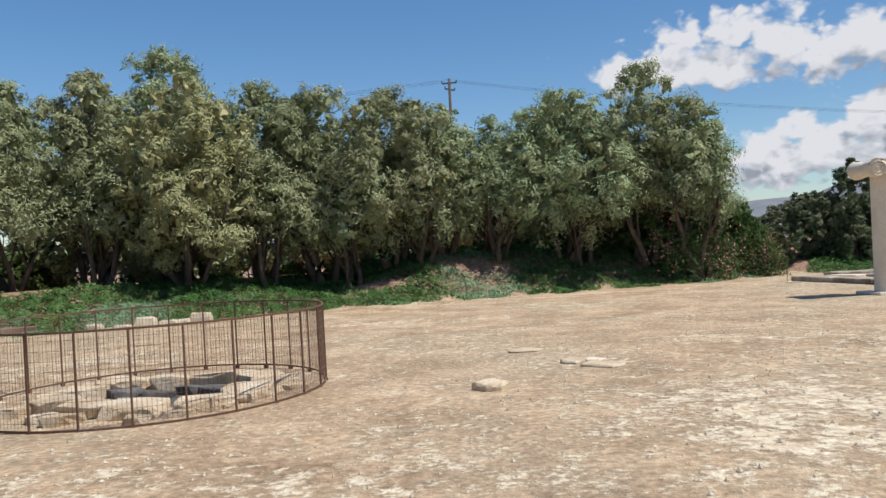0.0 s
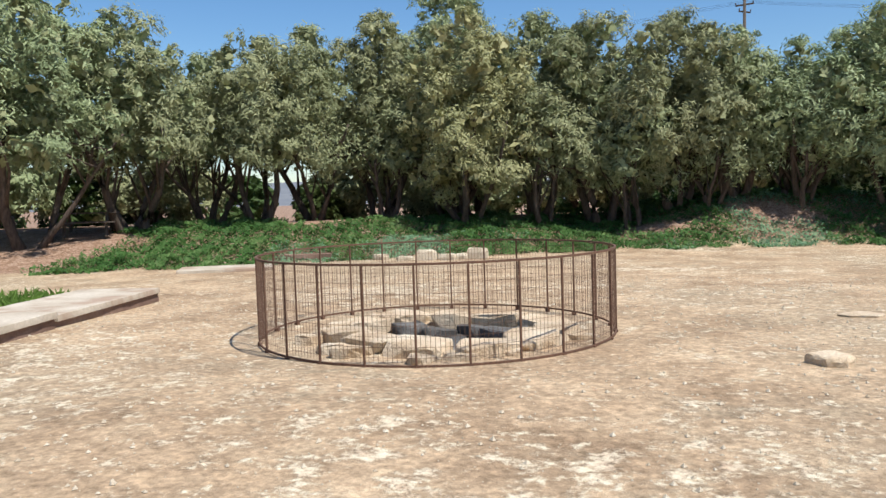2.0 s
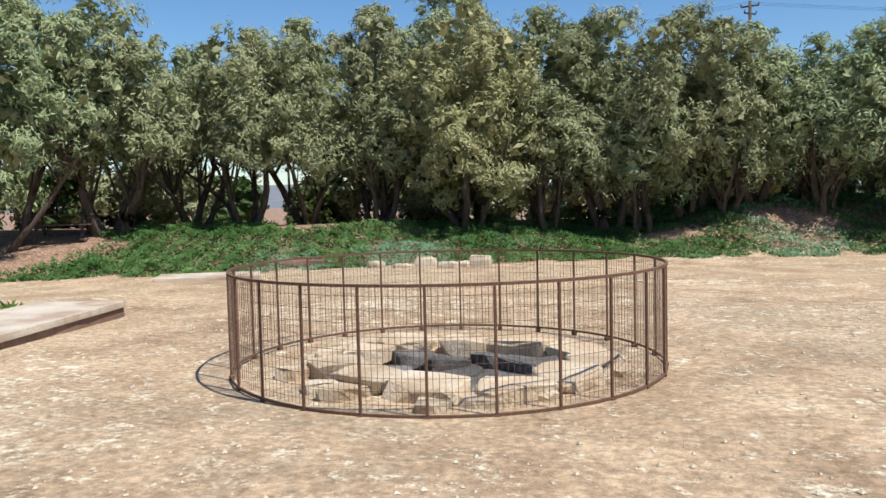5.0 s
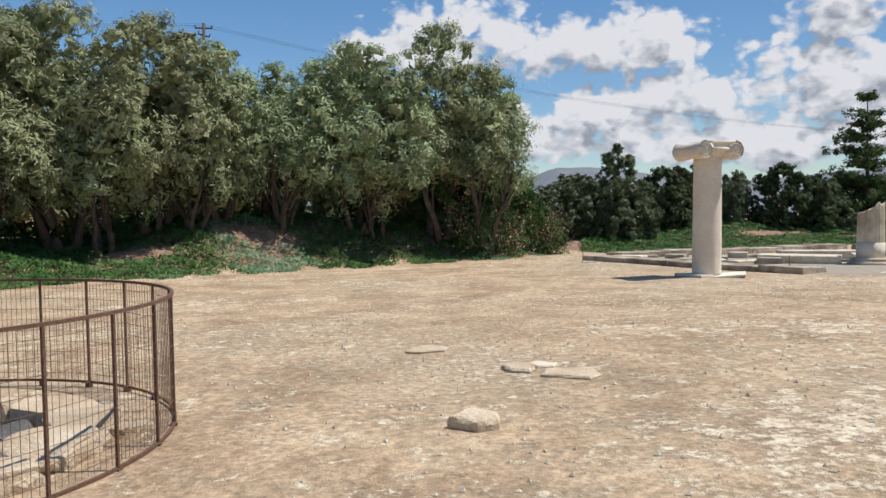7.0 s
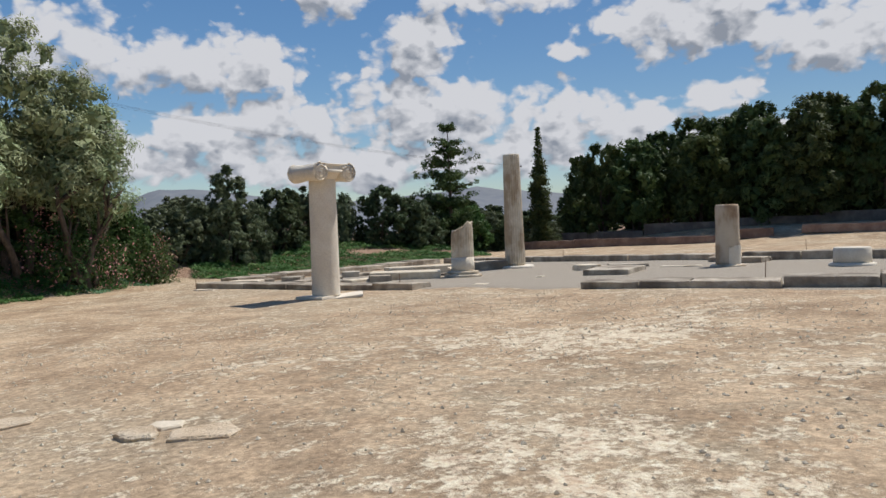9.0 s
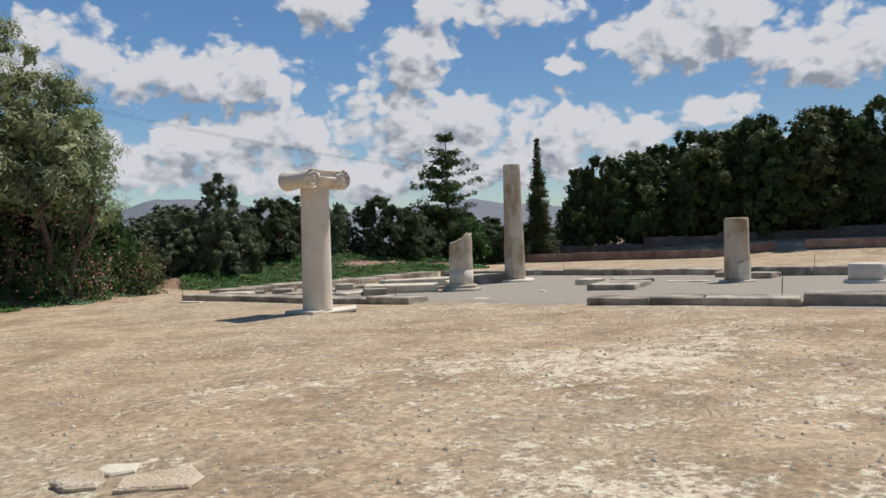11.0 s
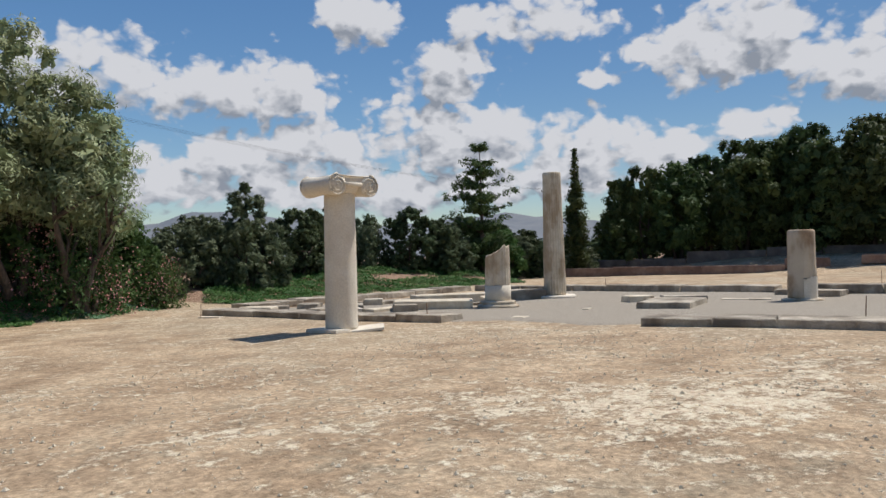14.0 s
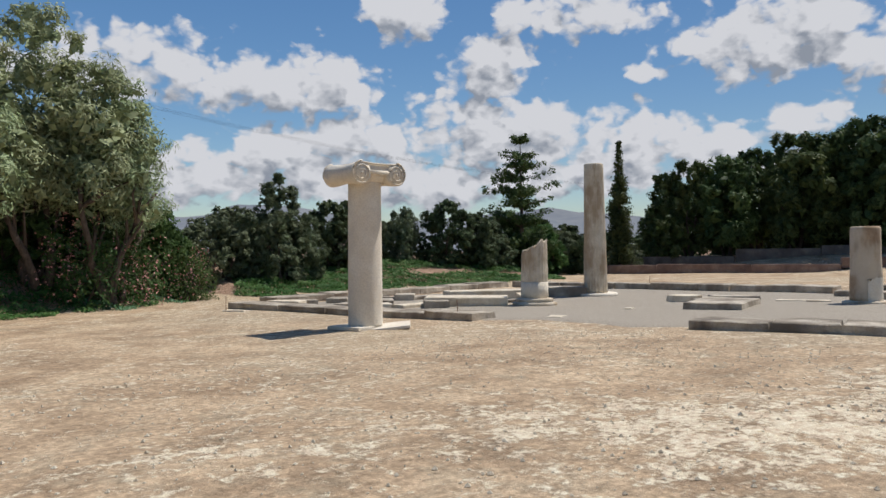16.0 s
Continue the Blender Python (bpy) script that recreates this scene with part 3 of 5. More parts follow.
def broad_tree(name, seed, h, w, low, n_clump, per, leaf, mat, label, category, group, clump=(0.6, 1.15), stems=4, lean=0.35, thick=0.17, place=Matrix()):
    """A many-stemmed tree: a forked trunk with limbs and a crown of leafy clumps."""
    rng, rnd = np.random.default_rng(seed), random.Random(seed)
    ob = thing(name, place, label, category, group)
    bm = bmesh.new()
    clumps = broad_clumps(rng, h, w, low, n_clump, *clump)
    for s in range(stems):
        a = 2 * math.pi * s / stems + rnd.uniform(-0.5, 0.5)
        q = lean * rnd.uniform(0.5, 1.4)
        p, pts, rad = Vector((0.18 * math.cos(a), 0.18 * math.sin(a), -0.25)), [], []
        d = Vector((math.cos(a) * q, math.sin(a) * q, 1)).normalized()
        r0 = thick * rnd.uniform(0.75, 1.15)
        for k in range(8):
            pts.append(p.copy())
            rad.append(r0 * (1.35 if k == 0 else 1) * (1 - 0.11 * k))
            p = p + d * (h * 0.085)
            d = (d + Vector((rnd.uniform(-0.28, 0.28), rnd.uniform(-0.28, 0.28), 0.08))).normalized()
        tube(bm, pts, rad)
        for k in range(6):
            st = pts[rnd.randint(2, 7)]
            c = Vector(clumps[rnd.randrange(len(clumps))][:3])
            if (c - st).length < w * 0.75:
                mid = (st + c) / 2 + Vector((rnd.uniform(-0.3, 0.3), rnd.uniform(-0.3, 0.3), 0.25))
                tube(bm, [st, mid, c], [r0 * 0.42, r0 * 0.25, 0.015], 5)
    part("trunk", bm, BARK, ob, shaded=True)
    c, o = crown_points(rng, clumps, per)
    leaf_mesh("crown", c, o, leaf[0], leaf[1], mat, ob, rng)
    return ob


def plumes(rng, leaders, low, lobe, dense):
    """Leafy lobes on the outside of one or more rounded leaders: x, y, z, radius and the way outwards."""
    out = []
    for lx, ly, top, w in leaders:
        n = int(dense * math.pi * w * (top - low) / (lobe[0] + lobe[1]) ** 2 * 2.2)
        for i in range(n):
            f = (i + rng.random()) / n
            prof = 0.72 + 0.8 * f if f < 0.35 else math.sqrt(max(0.03, 1 - ((f - 0.35) / 0.68) ** 2))
            a = 2.399963 * i + rng.uniform(-0.7, 0.7)
            r = rng.uniform(*lobe) * (1 - 0.35 * f)
            q = max(0.0, w / 2 * prof * rng.uniform(0.72, 1.08) - r * 0.5)
            z = min(low + (top - low) * f + rng.normal(0, 0.15), top - r)
            out.append((lx + q * math.cos(a), ly + q * math.sin(a), z, r, math.cos(a) * (1 - f), math.sin(a) * (1 - f), 0.15 + 0.8 * f))
    return out


def tufts_of(rng, lobes, tufts, per):
    """Leaf places and facings: each lobe carries tufts on its outer side, each tuft many leaves; a few broad sprays fill its heart."""
    cs, os_, hs = [], [], []
    for x, y, z, r, ox, oy, oz in lobes:
        k = max(5, int(tufts * (r / 0.75) ** 2))
        d = ball(rng, k) + np.array((ox, oy, oz + 0.1)) * 0.65
        d /= np.linalg.norm(d, axis=1)[:, None]
        tc = np.array((x, y, z)) + d * (r * rng.uniform(0.72, 1.08, k))[:, None]
        n = np.repeat(np.arange(k), per)
        off = rng.normal(0, 1, (len(n), 3)) * (r * 0.17) * np.array((1, 1, 0.85))
        cs.append(tc[n] + off)
        os_.append(d[n] * 0.75 + off / (r * 0.17) * 0.22)
        hs.append(np.array((x, y, z)) + ball(rng, 14) * r * 0.55)
    return np.concatenate(cs), np.concatenate(os_), np.concatenate(hs)


def plume_tree(name, seed, x, y, leaders, low, mat, label, category, group, lobe=(0.5, 1.05), dense=1.0, tufts=14, per=27, leaf=(0.22, 0.05), stems=4, lean=0.35, thick=0.15, heart=0.42):
    """A tree or shrub of several stems whose crown is a heap of feathery lobes with shaded gaps between; heights are above its foot."""
    rng, rnd = np.random.default_rng(seed), random.Random(seed)
    ob = thing(name, Matrix.Translation((x, y, g(x, y) - 0.05)), label, category, group)
    lobes = plumes(rng, leaders, low, lobe, dense)
    top = max(q[2] for q in leaders)
    bm = bmesh.new()
    for k in range(stems):
        a = 2 * math.pi * k / stems + rnd.uniform(-0.6, 0.6)
        q = lean * rnd.uniform(0.4, 1.5)
        p, d = Vector((0.2 * math.cos(a), 0.2 * math.sin(a), -0.25)), Vector((math.cos(a) * q, math.sin(a) * q, 1)).normalized()
        r0 = thick * rnd.uniform(0.7, 1.2)
        pts, rad = [], []
        for i in range(8):
            pts.append(p.copy())
            rad.append(r0 * (1.4 if i == 0 else 1) * (1 - 0.1 * i))
            p = p + d * (top * 0.08)
            d = (d + Vector((rnd.uniform(-0.3, 0.3), rnd.uniform(-0.3, 0.3), 0.1))).normalized()
        tube(bm, pts, rad)
        near = sorted(lobes, key=lambda c: (Vector(c[:3]) - pts[5]).length)
        for c in near[:12:2]:
            st, c = pts[rnd.randint(2, 6)], Vector(c[:3])
            tube(bm, [st, (st + c) / 2 + Vector((rnd.uniform(-0.2, 0.2), rnd.uniform(-0.2, 0.2), 0.2)), c], [r0 * 0.4, r0 * 0.22, 0.012], 5)
    part("trunk", bm, BARK, ob, shaded=True)
    c, o, h = tufts_of(rng, lobes, tufts, per)
    crown = leaf_mesh("crown", c, o, leaf[0], leaf[1], mat, ob, rng)
    leaf_mesh("inner_foliage", h, np.zeros_like(h), heart, heart * 0.6, mat, crown, rng)
    return ob


def put(src, x, y, s=1.0, turn=0.0, sz=None):
    return copy_thing(src, Matrix.Translation((x, y, g(x, y) - 0.05)) @ Matrix.Rotation(radians(turn), 4, "Z") @ Matrix.Diagonal((s, s, sz or s, 1)))


# ---- the tamarisk grove ----
TL = "grey-green feathery tamarisk with several leaning stems on the bank"
# x, y, height of the top above the datum, breadth, foot of the crown above the ground
GROVE = [(-11.9, 31.2, 10.5, 4.8, 1.6), (-14.3, 29.4, 9.4, 3.6, 1.5), (-16.3, 27.4, 8.7, 3.4, 1.6), (-17.0, 24.6, 7.8, 4.4, 1.7), (-19.3, 24.8, 7.3, 3.2, 1.9), (-19.4, 21.0, 8.2, 3.6, 1.9),
         (-20.9, 18.3, 8.9, 4.6, 2.0), (-23.8, 16.2, 8.6, 4.6, 2.0), (-7.9, 30.2, 8.7, 3.8, 1.3), (-5.4, 29.9, 8.4, 4.0, 1.3), (-2.7, 30.3, 8.2, 4.2, 1.1), (-0.7, 30.8, 7.6, 2.8, 0.9),
         (1.2, 31.2, 7.1, 2.8, 1.0), (4.2, 31.2, 7.9, 4.8, 1.0), (7.5, 31.6, 8.9, 4.2, 1.1), (9.6, 31.3, 7.3, 3.2, 1.9), (-27.5, 13.0, 8.8, 5.0, 2.0)]
for i, (x, y, top, w, low) in enumerate(GROVE):
    rr = random.Random(300 + i)
    h = top - g(x, y)
    w *= 1.0 if x > 8 else 1.22
    low = 2.7 if x > 5 else low + 0.8
    lead = [(0, 0, h, w * 0.66)]
    for k in range(4):
        a = 1.57 * k + rr.uniform(0, 2)
        lead.append((0.27 * w * math.cos(a), 0.27 * w * math.sin(a), h * rr.uniform(0.72, 0.94), w * 0.6))
    plume_tree("tamarisk_tree", 100 + i, x, y, lead, low, TAMARISK, TL, "tree", "tamarisks of the grove", dense=0.5, lean=0.5)
plume_tree("tamarisk_tree", 131, -9.9, 27.7, [(0, 0, 7.8, 3.4), (1.2, 0.2, 6.9, 2.8), (-1.2, -0.2, 6.4, 2.8), (0.2, -0.8, 5.6, 3.2)], 1.5, OLIVE_TAMARISK, "olive-yellow feathery tamarisk with dark forked stems on the bank", "tree", "tamarisks of the grove", dense=0.5, lean=0.5)
# low feathery growth in front of the taller trees
for i, (x, y, top, w, low) in enumerate([(-7.3, 28.6, 5.6, 3.4, 2.0), (-4.2, 29.2, 5.6, 3.6, 1.8), (-1.6, 29.8, 5.2, 3.2, 1.7), (1.4, 30.6, 5.0, 2.8, 1.6), (-13.2, 27.6, 5.8, 3.0, 2.0), (4.8, 31.0, 5.0, 3.0, 1.6)]):
    h = top - g(x, y)
    plume_tree("tamarisk_tree", 140 + i, x, y, [(0, 0, h, w * 0.8), (w * 0.3, 0.1, h * 0.8, w * 0.6), (-w * 0.3, 0, h * 0.75, w * 0.6)], low, TAMARISK, "low spreading grey-green tamarisk in front of the grove", "tree", "tamarisks of the grove", dense=0.6, stems=3, thick=0.11)
# trees behind the front row
rear = plume_tree("tamarisk_tree", 150, -7.4, 36.5, [(0, 0, 6.6, 4.6), (1.6, 0, 5.6, 3.6), (-1.6, 0.3, 5.4, 3.6)], 0.9, TAMARISK, TL, "tree", "tamarisks of the grove", dense=0.55, tufts=9, per=26, leaf=(0.3, 0.1))
for x, y, s, sz, turn in [(-1.6, 36.2, 0.95, 0.95, 250), (5.2, 36.6, 1.0, 1.0, 140), (-13.0, 36.5, 1.1, 1.15, 310), (-17.5, 36.0, 1.1, 1.1, 180), (-24.5, 27, 1.0, 0.9, 10), (-27.5, 22.0, 1.0, 1.0, 90), (-32, 14, 1.2, 1.1, 200), (10.0, 35.6, 0.8, 0.7, 30)]:
    put(rear, x, y, s, turn, sz)

def picnic_table(x, y, turn):
    ob = thing("picnic_table", Matrix.Translation((x, y, g(x, y))) @ Matrix.Rotation(radians(turn), 4, "Z"), "dark weathered wooden picnic table under the tamarisks", "picnic table")
    for k in range(4):
        bm = bmesh.new()
        box(bm, -0.9, 0.9, -0.37 + 0.19 * k, -0.2 + 0.19 * k, 0.70, 0.74, 0.006)
        part("tabletop_plank", bm, POLE_WOOD, ob)
    for side in (-1, 1):
        bm = bmesh.new()
        box(bm, -0.9, 0.9, side * 0.72 - 0.13, side * 0.72 + 0.13, 0.40, 0.44, 0.006)
        part("bench_seat", bm, POLE_WOOD, ob)
        bm = bmesh.new()
        box(bm, side * 0.62 - 0.04, side * 0.62 + 0.04, -0.8, 0.8, 0.31, 0.40, 0.006)
        part("crossbar", bm, POLE_WOOD, ob)
        for lean in (-1, 1):
            bm = bmesh.new()
            tube(bm, [(side * 0.62, lean * 0.66, -0.05), (side * 0.62, lean * 0.25, 0.70)], [0.055, 0.055], 6)
            part("leg", bm, POLE_WOOD, ob)


picnic_table(-20.3, 20.0, 38)

# ---- shrubs behind the grove and along the back ----
BK = "shrubs along the back"
bush = plume_tree("green_shrub", 31, 11.3, 33.2, [(0, 0, 3.3, 2.2), (0.9, 0.3, 2.5, 1.8), (-0.9, 0, 2.4, 1.8)], 0.15, OLEANDER, "dense green broad-leaved shrub beside the path", "shrub", "", (0.3, 0.55), 0.6, 10, 24, (0.15, 0.075), 5, 0.7, 0.05, 0.3)
hedge = plume_tree("oleander_shrub", 33, 15.4, 36.6, [(0, 0, 2.6, 2.4), (1.0, 0, 2.1, 1.8), (-1.0, 0.2, 2.2, 1.8)], 0.1, GREYBUSH, "grey-green oleander bush with a few dry tips", "shrub", BK, (0.3, 0.55), 0.5, 8, 20, (0.21, 0.075), 5, 0.6, 0.05, 0.3)
wisp = plume_tree("young_tamarisk", 32, 18.2, 36.2, [(0, 0, 3.0, 3.2), (-0.5, 0, 4.3, 1.0), (0.1, 0.1, 4.7, 0.8), (0.7, 0, 4.2, 0.8), (1.4, 0, 3.0, 1.8), (-1.5, 0, 2.9, 1.4)], 0.15, GREYBUSH, "dark grey-green wispy young tamarisk with upright tips", "shrub", BK,
                  (0.28, 0.55), 0.5, 8, 20, (0.28, 0.055), 5, 0.3, 0.07, 0.3)
dark = plume_tree("dark_shrub", 34, 22.4, 38.4, [(0, 0, 3.5, 2.0), (0.8, 0, 2.8, 1.5), (-0.8, 0.2, 2.9, 1.5)], 0.1, DARKBUSH, "dark green upright evergreen shrub", "shrub", BK, (0.28, 0.5), 0.5, 8, 18, (0.26, 0.08), 4, 0.4, 0.06, 0.3)
far_hedge = plume_tree("oleander_shrub", 35, -8.0, 41.5, [(0, 0, 2.6, 3.2), (1.3, 0, 2.1, 2.4), (-1.3, 0.2, 2.2, 2.4)], 0.1, OLEANDER, "sunlit green bush behind the grove", "shrub", "bushes behind the grove", (0.4, 0.7), 0.4, 6, 14, (0.36, 0.15), 4, 0.6, 0.05, 0.4)
for src, x, y, s, sz, turn in [(hedge, 21.4, 41.5, 1.0, 1.0, 70), (dark, 24.2, 39.6, 0.85, 0.95, 50), (wisp, 25.8, 40.2, 0.75, 0.72, 130), (hedge, 27.6, 39.2, 0.8, 1.15, 240), (dark, 29.4, 37.6, 1.05, 1.05, 160), (dark, 31.3, 37.0, 0.8, 0.9, 260), (wisp, 32.6, 37.0, 0.8, 0.62, 30),
                               (hedge, 26.6, 41.4, 1.1, 1.1, 10), (bush, 38.4, 38.2, 1.0, 1.0, 80), (hedge, 40.4, 38.4, 1.0, 1.1, 200), (wisp, 34.4, 38.6, 0.8, 0.7, 220), (dark, 37.0, 40.4, 1.1, 0.95, 120), (hedge, 20.0, 38.6, 0.9, 0.95, 0), (dark, 40.8, 36.8, 0.9, 0.7, 170),
                               (hedge, 18.3, 40.6, 1.3, 1.1, 30), (bush, 12.9, 36.4, 0.9, 0.85, 140), (bush, 9.6, 33.0, 0.95, 0.8, 250), (bush, 7.4, 32.6, 0.9, 0.7, 110), (dark, 6.0, 33.2, 0.9, 0.7, 200), (hedge, 13.4, 39.2, 1.1, 0.95, 0), (dark, 8.6, 33.0, 0.8, 0.7, 20), (dark, 66, 39, 2.4, 1.0, 10), (dark, 67, 34, 2.4, 1.0, 60), (dark, 68, 29, 2.4, 1.0, 110), (dark, 68, 24, 2.4, 1.0, 160), (dark, 68, 19, 2.4, 1.0, 210), (dark, 68, 13, 2.4, 1.0, 260), (dark, 62, 44, 2.2, 1.0, 310), (dark, 56, 45, 2.0, 0.9, 20), (dark, 50.5, 43, 1.8, 0.9, 80), (dark, 46.0, 45.0, 1.5, 1.2, 40), (dark, 43.5, 40.5, 1.3, 1.0, 75), (hedge, 44.5, 36.2, 0.9, 0.75, 15)]:
    put(src, x, y, s, turn, sz)
for x, y, s, sz, turn in [(-16.0, 40.5, 1.1, 0.9, 70), (-22.0, 38, 1.2, 1.0, 150), (-3, 42, 1.1, 0.9, 20), (3.0, 41.5, 1.2, 1.0, 60), (9.0, 40.5, 1.1, 1.0, 300), (-28.0, 26.5, 1.2, 1.0, 150), (-30.5, 20, 1.2, 1.0, 50), (-11.8, 42.0, 1.1, 0.9, 200),
                          (-24.5, 33.5, 1.2, 1.0, 320), (-34, 20, 1.3, 1.1, 130), (-20, 35.0, 1.1, 0.9, 100), (-5.5, 40.5, 1.2, 1.0, 150), (0.2, 40.5, 1.2, 1.1, 310), (6.2, 40.8, 1.2, 1.0, 250), (-26.0, 30.0, 1.2, 1.1, 60), (-33.0, 25.5, 1.3, 1.1, 340)]:
    put(far_hedge, x, y, s, turn, sz)


def flowering(x, y, s, seed):
    ob = broad_tree("flowering_oleander", seed, 1.9 * s, 1.9 * s, 0.05, 18, 420, (0.15, 0.045), OLEANDER, "oleander bush with fading pink flowers at the edge of the bank", "shrub", "flowering oleanders",
                    (0.3, 0.5), 4, 0.6, 0.03, Matrix.Translation((x, y, g(x, y) - 0.05)))
    rng = np.random.default_rng(seed + 5)
    c, o = crown_points(rng, broad_clumps(rng, 2.0 * s, 1.9 * s, 0.7, 12, 0.2, 0.38), 90)
    leaf_mesh("blossom", c, o, 0.07, 0.06, PINK, ob, rng)["label"] = "fading pink blossoms"


flowering(12.5, 32.9, 1.0, 61)
flowering(10.4, 31.6, 1.15, 62)
flowering(8.6, 31.2, 1.3, 63)

# a dead palm head among the grove
palm = thing("dead_palm", Matrix.Translation((-0.5, 42.9, g(-0.5, 42.9) - 0.05)), "dead palm with dry reddish-brown fronds above the grove", "palm")
bm = bmesh.new()
tube(bm, [(0, 0, -0.2), (0.1, 0, 3.2), (0, 0, 6.2)], [0.2, 0.17, 0.15], 8)
part("trunk", bm, BARK, palm, shaded=True)
rng = np.random.default_rng(77)
c, o = crown_points(rng, [(0, 0, 6.3, 0.8), (0.6, 0, 6.1, 0.5), (-0.6, 0.1, 6.0, 0.5)], 260, 0.7)
leaf_mesh("frond", c, o, 0.7, 0.06, DRY_FROND, palm, rng, 0.8)

# ---- tall trees on the far right ----
EV = "tall dark evergreen tree with a rounded open crown"
pines = [plume_tree("evergreen_tree", 41, 51.6, 32.6, [(0, 0, 7.0, 4.2), (1.6, 0.9, 6.2, 3.6), (-1.6, -0.9, 5.6, 3.6)], 1.1, PINE, EV, "tree", "row of tall evergreens", (0.55, 1.0), 0.5, 9, 24, (0.36, 0.10), 3, 0.2, 0.16, 0.7),
         plume_tree("evergreen_tree", 42, 53.2, 28.6, [(0, 0, 8.2, 4.4), (1.9, 1.0, 7.0, 3.6), (-1.9, -1.2, 6.8, 4.0), (0.4, -2.0, 7.4, 3.8)], 1.2, PINE, EV, "tree", "row of tall evergreens", (0.55, 1.05), 0.48, 9, 24, (0.36, 0.10), 3, 0.2, 0.18, 0.7)]
for k, x, y, s, sz, turn in [(0, 48.6, 36.0, 0.62, 0.66, 30), (0, 50.2, 34.8, 0.8, 1.0, 100), (1, 54.6, 24.6, 1.05, 1.08, 190), (1, 55.4, 20.6, 1.1, 1.1, 260), (1, 56.2, 16.4, 1.15, 1.13, 80), (1, 57, 11.6, 1.2, 1.16, 10),
                             (1, 57.5, 6.5, 1.2, 1.1, 210), (0, 58.0, 33.5, 1.1, 1.15, 140), (1, 60, 27.5, 1.0, 1.1, 40), (1, 61.5, 21, 1.1, 1.15, 300), (1, 62.5, 14, 1.1, 1.15, 120), (0, 55.2, 38.5, 0.9, 0.85, 200),
                             (1, 58, 0, 1.2, 1.1, 20)]:
    put(pines[k], x, y, s, turn, sz)


def spire(name, x, y, h, w, seed, label, tiers, per, leaf, column=False):
    """A conifer: a straight mast with whorls of boughs, or a slim column of foliage."""
    rng, rnd = np.random.default_rng(seed), random.Random(seed)
    ob = thing(name, Matrix.Translation((x, y, g(x, y) - 0.05)), label, "tree")
    bm = bmesh.new()
    tube(bm, [(0, 0, -0.2), (0.05, 0, h * 0.4), (0.0, 0.05, h * 0.98)], [0.17, 0.11, 0.02], 8)
    clumps = []
    for i in range(tiers):
        f = i / (tiers - 1)
        z = h * (0.05 + 0.93 * f) + (0 if column else rnd.uniform(-0.5, 0.4))
        reach = w / 2 * ((0.55 + 0.45 * math.sin(math.pi * min(1, f * 1.15 + 0.12))) * (1 - f ** 7) if column else (0.16 + 0.84 * (1 - f) ** 0.6) * rnd.uniform(0.35, 1.2))
        for k in range(3 if column else rnd.randint(5, 7)):
            a = rnd.uniform(0, 2 * math.pi)
            q = reach * rnd.uniform(0.55, 1.2)
            if column:
                clumps.append((q * 0.5 * math.cos(a), q * 0.5 * math.sin(a), z, max(0.17, reach * 0.55)))
                continue
            up = rnd.uniform(-0.05, 0.45)
            tube(bm, [(0, 0, z), (q * math.cos(a), q * math.sin(a), z + up * q)], [0.035, 0.01], 4)
            for t in (0.25, 0.5, 0.75, 1.0):
                clumps.append((q * t * math.cos(a), q * t * math.sin(a), z + up * q * t, rnd.uniform(0.2, 0.4) * (1.2 - 0.55 * f)))
    part("trunk", bm, BARK, ob, shaded=True)
    c, o = crown_points(rng, clumps, per, 0.6)
    leaf_mesh("crown", c, o, leaf[0], leaf[1], PINE, ob, rng, 0.1)
    return ob


spire("conifer_tree", 35.6, 37.6, 8.2, 5.4, 51, "dark open-branched conifer standing above the shrubs", 22, 420, (0.24, 0.085))
spire("cypress_tree", 42.8, 35.5, 8.7, 1.75, 52, "slim dark columnar cypress", 36, 700, (0.24, 0.09), True)


# ---- creeping plants on the bank ----
rng = np.random.default_rng(7)
px = rng.uniform(-32, 46, 560000)
py = np.interp(px, EDGE_X, EDGE_Y) + rng.uniform(-0.45, 9.0, len(px))
bk = behind(px, py) + 0.35 * np.sin(px * 2.1) + 0.25 * np.sin(px * 5.3 + 1) + rng.normal(0, 0.12, len(px))
bare = np.exp(-((px + 3.3) ** 2 / 2.0 + (py - 28.6) ** 2 / 0.35)) + np.exp(-((px - 0.6) ** 2 / 3.0 + (py - 29.8) ** 2 / 0.4)) + 1.3 * np.exp(-((px - 14.1 - 0.45 * (py - 33.8)) ** 2 / 1.0 + (py - 36.0) ** 2 / 14)) + \
    np.exp(-((px - 27.5) ** 2 / 9.0 + (py - 36.0) ** 2 / 0.9)) + np.exp(-((px - 32.5) ** 2 / 4.0 + (py - 34.8) ** 2 / 0.5)) + (px < -15.5) * np.clip((-15.5 - px) / 5, 0, 1) * (py < 20.5)
mound = 0.5 + 0.5 * np.sin(px * 1.7 + np.sin(py * 1.3)) * np.sin(py * 1.9 + 0.6 * np.sin(px * 2.3)) + 0.25 * np.sin(px * 4.1 + py * 3.3)
keep = (bk > 0) & (bk < 6.2 + 0.8 * np.sin(px)) & (rng.random(len(px)) < 0.36 + 0.2 * mound) & (bare < 0.35 + 0.3 * rng.random(len(px)))
px, py, mound = px[keep], py[keep], mound[keep]
hump = 0.05 + 0.24 * np.clip(mound, 0, 1.3) * np.clip(behind(px, py), 0.25, 1)
pz = gz(px, py) + hump * rng.random(len(px)) ** 0.6
facing = np.stack((0.5 * np.cos(px * 9.1 + py * 3), -0.3 + 0.5 * np.sin(py * 8.3), np.full(len(px), 0.75)), 1)
